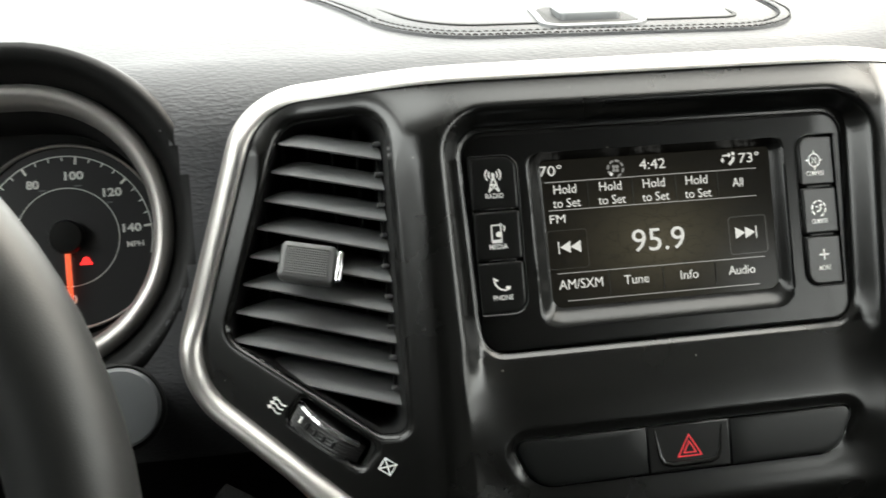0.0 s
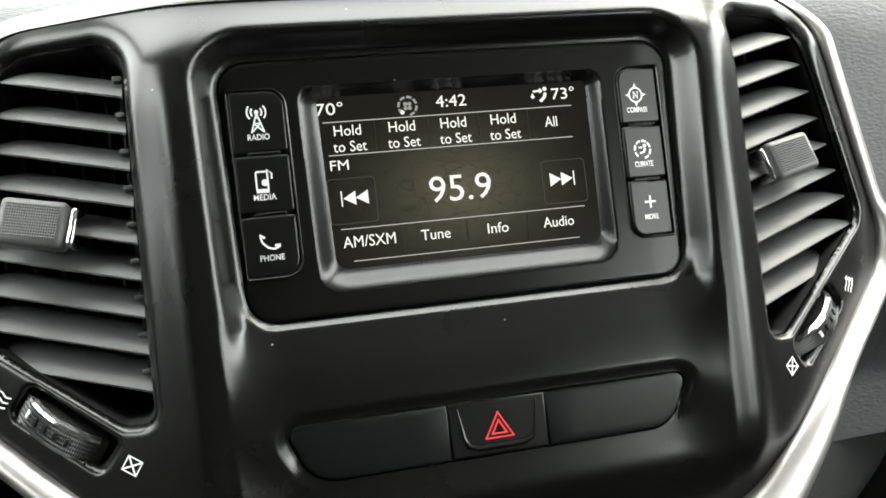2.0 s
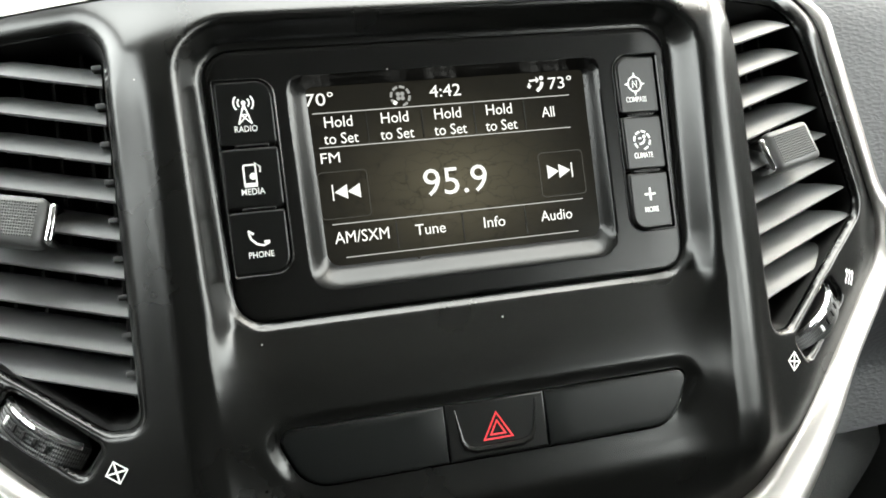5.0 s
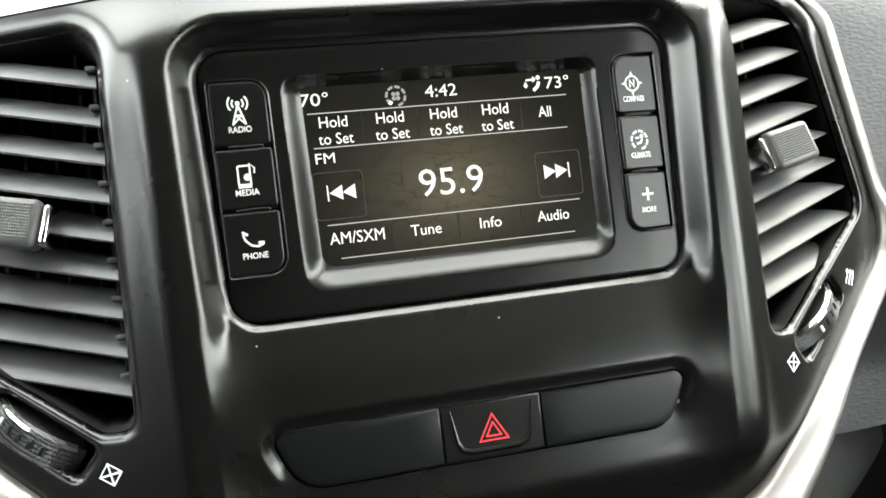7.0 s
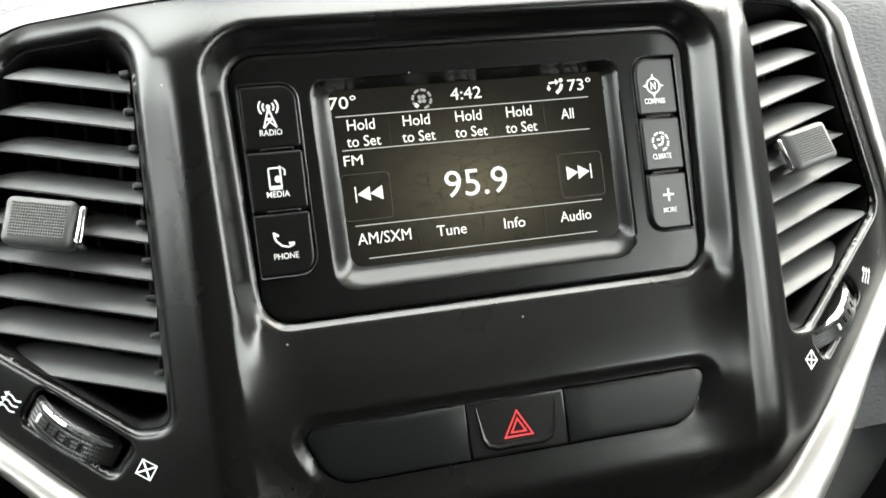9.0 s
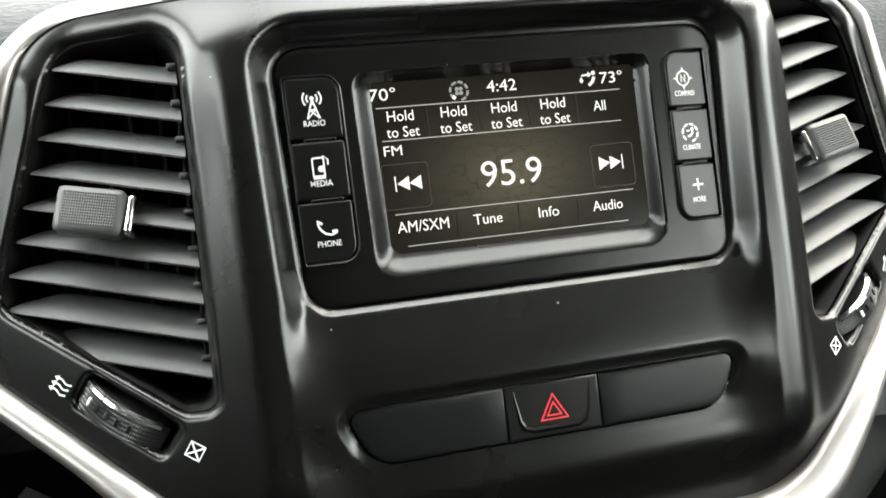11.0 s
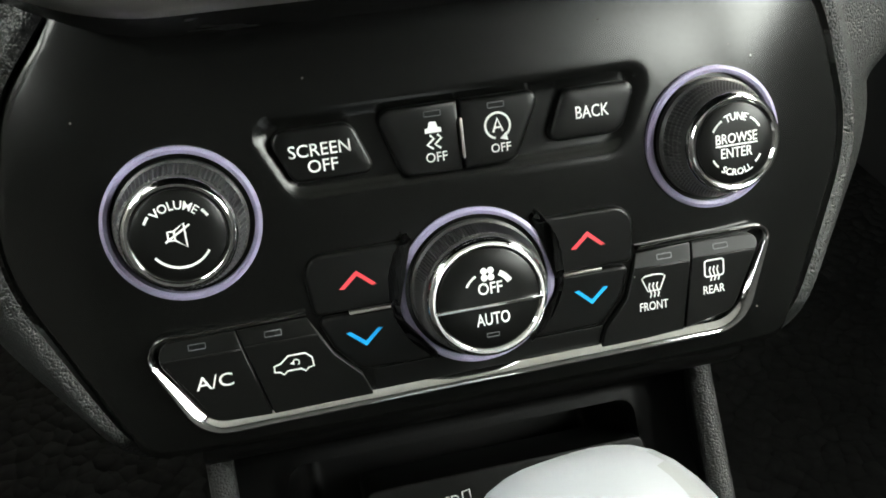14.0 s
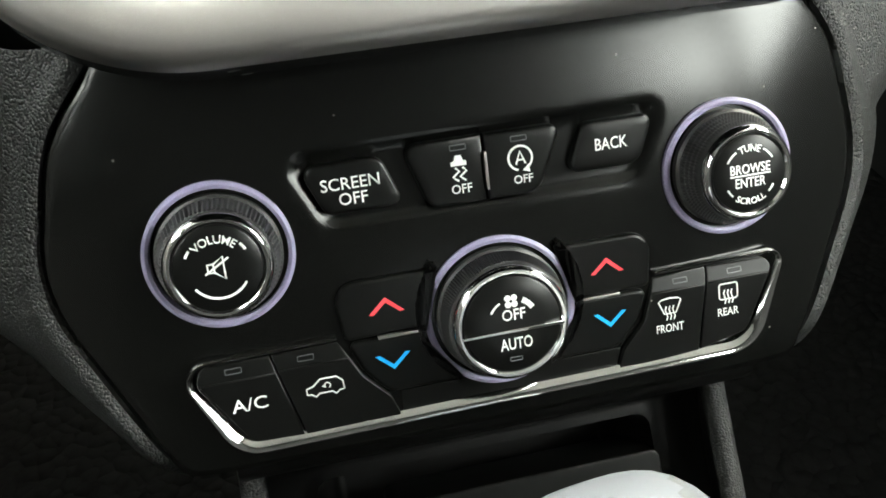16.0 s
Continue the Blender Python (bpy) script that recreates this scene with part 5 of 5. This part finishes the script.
part("hood_ring", moved(loft([[(x, y, z) for x, z in offset(CLUSTER, d)] for d, y in ((0.0020, 0.074), (0.0012, 0.0695), (-0.0015, 0.0665), (-0.0050, 0.0670), (-0.0080, 0.0710), (-0.0092, 0.0770), (-0.0092, 0.083))]), QB), SILVER, cluster, "satin silver ring", sharp=60)
part("hood_wall", moved(loft([[(x, y, z) for x, z in offset(CLUSTER, d)] for d, y in ((-0.0088, 0.082), (-0.0120, 0.100), (-0.0135, 0.126))], cap1=True), QB), DARK, cluster, "black inner wall", sharp=60)
dial = part("dial", lathe([(0.0475, -0.004), (0.0475, 0.0005), (0.0468, 0.001), (0.020, 0.001)], 72), DIAL, cluster, "black speedometer face")
part("dial_ring", lathe([(0.0486, -0.002), (0.0488, 0.0030), (0.0481, 0.0036), (0.0474, 0.0030), (0.0472, 0.0010)], 72, cap=False), SILVER, cluster, "thin silver dial ring")
i = Ink(0.0011)
i.arc(0, 0, 0.0258, 100, 460, 0.0004, 64).arc(0, 0, 0.0425, -15, 205, 0.0005, 60)
for k in range(29):
    a = radians(271 - 38 * k / 4)
    big = k % 4 == 0
    r0 = 0.0385 if big else 0.0402
    i.line([(r0 * math.cos(a), r0 * math.sin(a)), (0.0425 * math.cos(a), 0.0425 * math.sin(a))], 0.0012 if big else 0.0006)
ink_on(i, dial, DIALW, "pale scale", name="scale")
for k, text in enumerate(("0", "20", "40", "60", "80", "100", "120", "140")):
    a = radians(271 - 38 * k)
    part("legend", letters(text, 0.0325 * math.cos(a), 0.0325 * math.sin(a), 0.0032 * len(text), 0.0046, 0.0011, bold=0.005), DIALW, dial, "pale numeral")
part("legend", letters("MPH", 0.0335, -0.0058, 0.0086, 0.0030, 0.0011, bold=0.0025), DIALW, dial, "pale lettering")
i = Ink(0.0011)
for k in range(1, 7):
    a = radians(271 - 38 * k - 5)
    i.line([(0.0275 * math.cos(a) - 0.0018, 0.0275 * math.sin(a)), (0.0275 * math.cos(a) + 0.0018, 0.0275 * math.sin(a))], 0.0008)
ink_on(i, dial, GREY, "small grey inner scale", name="scale")
part("hub", lathe([(0.0088, 0.0008), (0.0088, 0.0060), (0.0080, 0.0072), (0.0030, 0.0075)], 40), RUBBER, dial, "black needle hub")
part("needle", box(-0.0014, 0.0014, -0.0056, -0.0044, -0.0350, -0.0085, 0.0004), GLOW_N, dial, "orange lit needle")
ink_on(Ink(0.0012).dot(0.0080, -0.0128, 0.0020).line([(0.0050, -0.0142), (0.0110, -0.0142)], 0.0014), dial, GLOW_R, "red warning lamp", name="telltale")

# ---- steering wheel ----
wheel = thing("steering_wheel", (-0.3775, -0.115, -0.078), "black leather steering wheel rim beside the cluster", "steering wheel")
rim = []
for k in range(96):
    a = 2 * math.pi * k / 96
    rim.append((0.158 * math.cos(a), 0.0, 0.158 * math.sin(a)))
part("rim", tube(rim, 0.0168, 20, True), WHEELSKIN, wheel, "black leather rim", sharp=80)
for s in (-1, 1):
    part("spoke", tube([(s * 0.150, 0.008, -0.030), (s * 0.10, 0.018, -0.030), (s * 0.05, 0.022, -0.020)], [0.013, 0.016, 0.018], 12), WHEELSKIN, wheel)
part("hub_cover", lathe([(0.068, -0.03), (0.066, -0.014), (0.055, -0.006), (0.02, -0.004)], 40), RUBBER, wheel)

# ---- round cap and start button on the driver's side ----
cap = thing("dash_cap", (-0.243, 0.058, -0.060), "round grey plastic cap on the grained dashboard", "cap")
part("disc", lathe([(0.0185, -0.012), (0.0185, 0.0020), (0.0172, 0.0034), (0.012, 0.0040), (0.004, 0.0042)], 48), GREY, cap)
part("disc_rim", lathe([(0.0205, -0.010), (0.0205, 0.0008), (0.0196, 0.0016), (0.0188, 0.0008)], 48), DARK, cap, "dark seam")

start = thing("start_button", (-0.199, 0.052, -0.139), "round black engine start button with amber lit lettering", "button")
part("collar", lathe([(0.0225, -0.012), (0.0225, 0.0030), (0.0212, 0.0045), (0.0185, 0.0048), (0.0172, 0.0030)], 56), RUBBER, start, "black collar")
push = part("push_face", lathe([(0.0170, -0.002), (0.0168, 0.0040), (0.0158, 0.0050), (0.006, 0.0046)], 56), FACE, start, "black push face")
part("legend", bend(letters("RUN", 0, 0, 0.0085, 0.0030, 0.0051, bold=0.003), 0.0140, 0, 0), GLOW_O, push, "amber lit lettering", Euler((0, radians(52), 0)).to_matrix().to_4x4())
i = Ink(0.0050)
for z, w in ((0.0030, 0.008), (0.0, 0.010), (-0.0030, 0.008)):
    i.line([(-w / 2, z), (w / 2, z)], 0.0016)
ink_on(i, push, PRINT, "pale unreadable lettering bars", name="legend_bars")

# ---- lower console ----
console = thing("centre_console", (0, 0.05, -0.42), "black lower centre console with padded side rails", "console")
EB = Vector((0, 0.05, -0.42))


def along(x, u, lift=0.0):
    """A place on the console's front: u metres down from under the panel, lift out of it."""
    return Vector((x, 0.0885 - 0.32 * u - 0.947 * lift, -0.300 - 0.947 * u + 0.32 * lift))


for s in (-1, 1):
    rows = []
    for k in range(26):
        u = -0.02 + 0.014 * k
        c = along(s * 0.0945, u)
        ring_pts = []
        for a in range(12):
            q = 2 * math.pi * a / 12
            p = Vector((0.0050 * math.cos(q), 0, 0)) + Vector((0, -0.947, 0.32)) * 0.0050 * math.sin(q)
            ring_pts.append(c + p - EB)
        rows.append(ring_pts)
    part("side_rail", loft(rows, cap0=True, cap1=True), CHEEKM, console, "grained padded rail", sharp=80)
    rows = [[along(s * x, u, l) - EB for x, l in ((0.0945, 0.0), (0.101, -0.03), (0.104, -0.30))] for u in (-0.03, 0.1, 0.25, 0.40)]
    part("side_panel", loft(rows, closed=False), CUBBYM, console, "black side panel")
CUBBY = rpoly([(-0.072, -0.331, 0.007), (-0.076, -0.425, 0.01), (0.076, -0.425, 0.01), (0.072, -0.331, 0.007)], 8)


def wall_height(X, Z):
    h = -0.052 - 0.048 * step01(-0.297, -0.326, Z) + 0.34 * softplus(-0.34 - Z, 0.01)
    d = distance(CUBBY, X, Z)[0]
    return h + 0.0018 * np.exp(-((d - 0.001) / 0.0022) ** 2) - 0.040 * step01(0.0, -0.012, d)


part("lower_wall", moved(field(rpoly([(-0.096, -0.292, 0), (0.096, -0.292, 0), (0.096, -0.46, 0.0), (-0.096, -0.46, 0.0)]), [], wall_height, 0.0022, [CUBBY]), EB), CUBBYM, console, "black wall with a cubby under the panel", sharp=60)

card = thing("card_slot", (-0.004, 0.086, -0.362), "black memory card slot with a pale printed mark", "card reader", spin=Euler((radians(-14), 0, 0)).to_matrix().to_4x4())
plate = part("plate", slab(rrect(0.116, 0.036, 0.004, 0.018), 0.002, -0.030, 0.0008), RUBBER, card, "black plate")
part("slot", slab(rrect(0.030, 0.003, 0.001, 0.0, -0.006), 0.0023, 0.0, 0.0003), DARK, plate)
part("legend", letters("SD", -0.0065, 0.0085, 0.0058, 0.0034, 0.002, bold=0.002), PRINT, plate, "pale lettering")
ink_on(Ink(0.002).line([(-0.0022, 0.0065), (-0.0022, 0.0108), (0.0008, 0.0112), (0.0010, 0.0065)], 0.0005, True), plate, PRINT, "pale card symbol", name="symbol")

# ---- gear shifter ----
shifter = thing("gear_shifter", (0.0170, -0.045, -0.3955), "gear shifter with a bright silver topped grip", "gear lever")


def grip(zlo, zhi, grow):
    rows = []
    for k in range(15):
        u = k / 14
        z = zlo + (zhi - zlo) * u
        f = math.sqrt(max(0.0, 1 - max(0, (u - 0.25) / 0.75) ** 2.4))
        row = []
        for a in range(40):
            q = 2 * math.pi * a / 40
            c, s = math.cos(q), math.sin(q)
            sq = (abs(c) ** 3 + abs(s) ** 3) ** (-1 / 3)
            row.append((0.032 * f * c * sq + grow * c, 0.042 * f * s * sq + grow * s, z + 0.010 * c * f * -0.2))
        rows.append(row)
    return loft(rows, cap0=True, cap1=True)


tilt = Euler((radians(12), radians(-9), 0)).to_matrix().to_4x4()
top, side = grip(0.095, 0.128, 0.0), grip(0.095, 0.128, 0.0)
for shell, flank in ((top, False), (side, True)):
    bmesh.ops.delete(shell, geom=[f for f in shell.faces if (f.calc_center_median().x > 0.0190) != flank and abs(f.normal.z) < 0.999], context="FACES")
part("grip_top", top, SHIFTM, shifter, "bright silver grip top", tilt, sharp=80)
part("grip_side", side, GREY, shifter, "dull grey grip side", tilt, sharp=80)
part("grip_body", grip(0.050, 0.112, -0.0012), RUBBER, shifter, "black grip body", tilt, sharp=80)
part("stalk", tube([(0, 0.0, -0.05), (0, 0.0, 0.06)], [0.016, 0.011], 20), CHROME, shifter, "bright stalk", tilt)
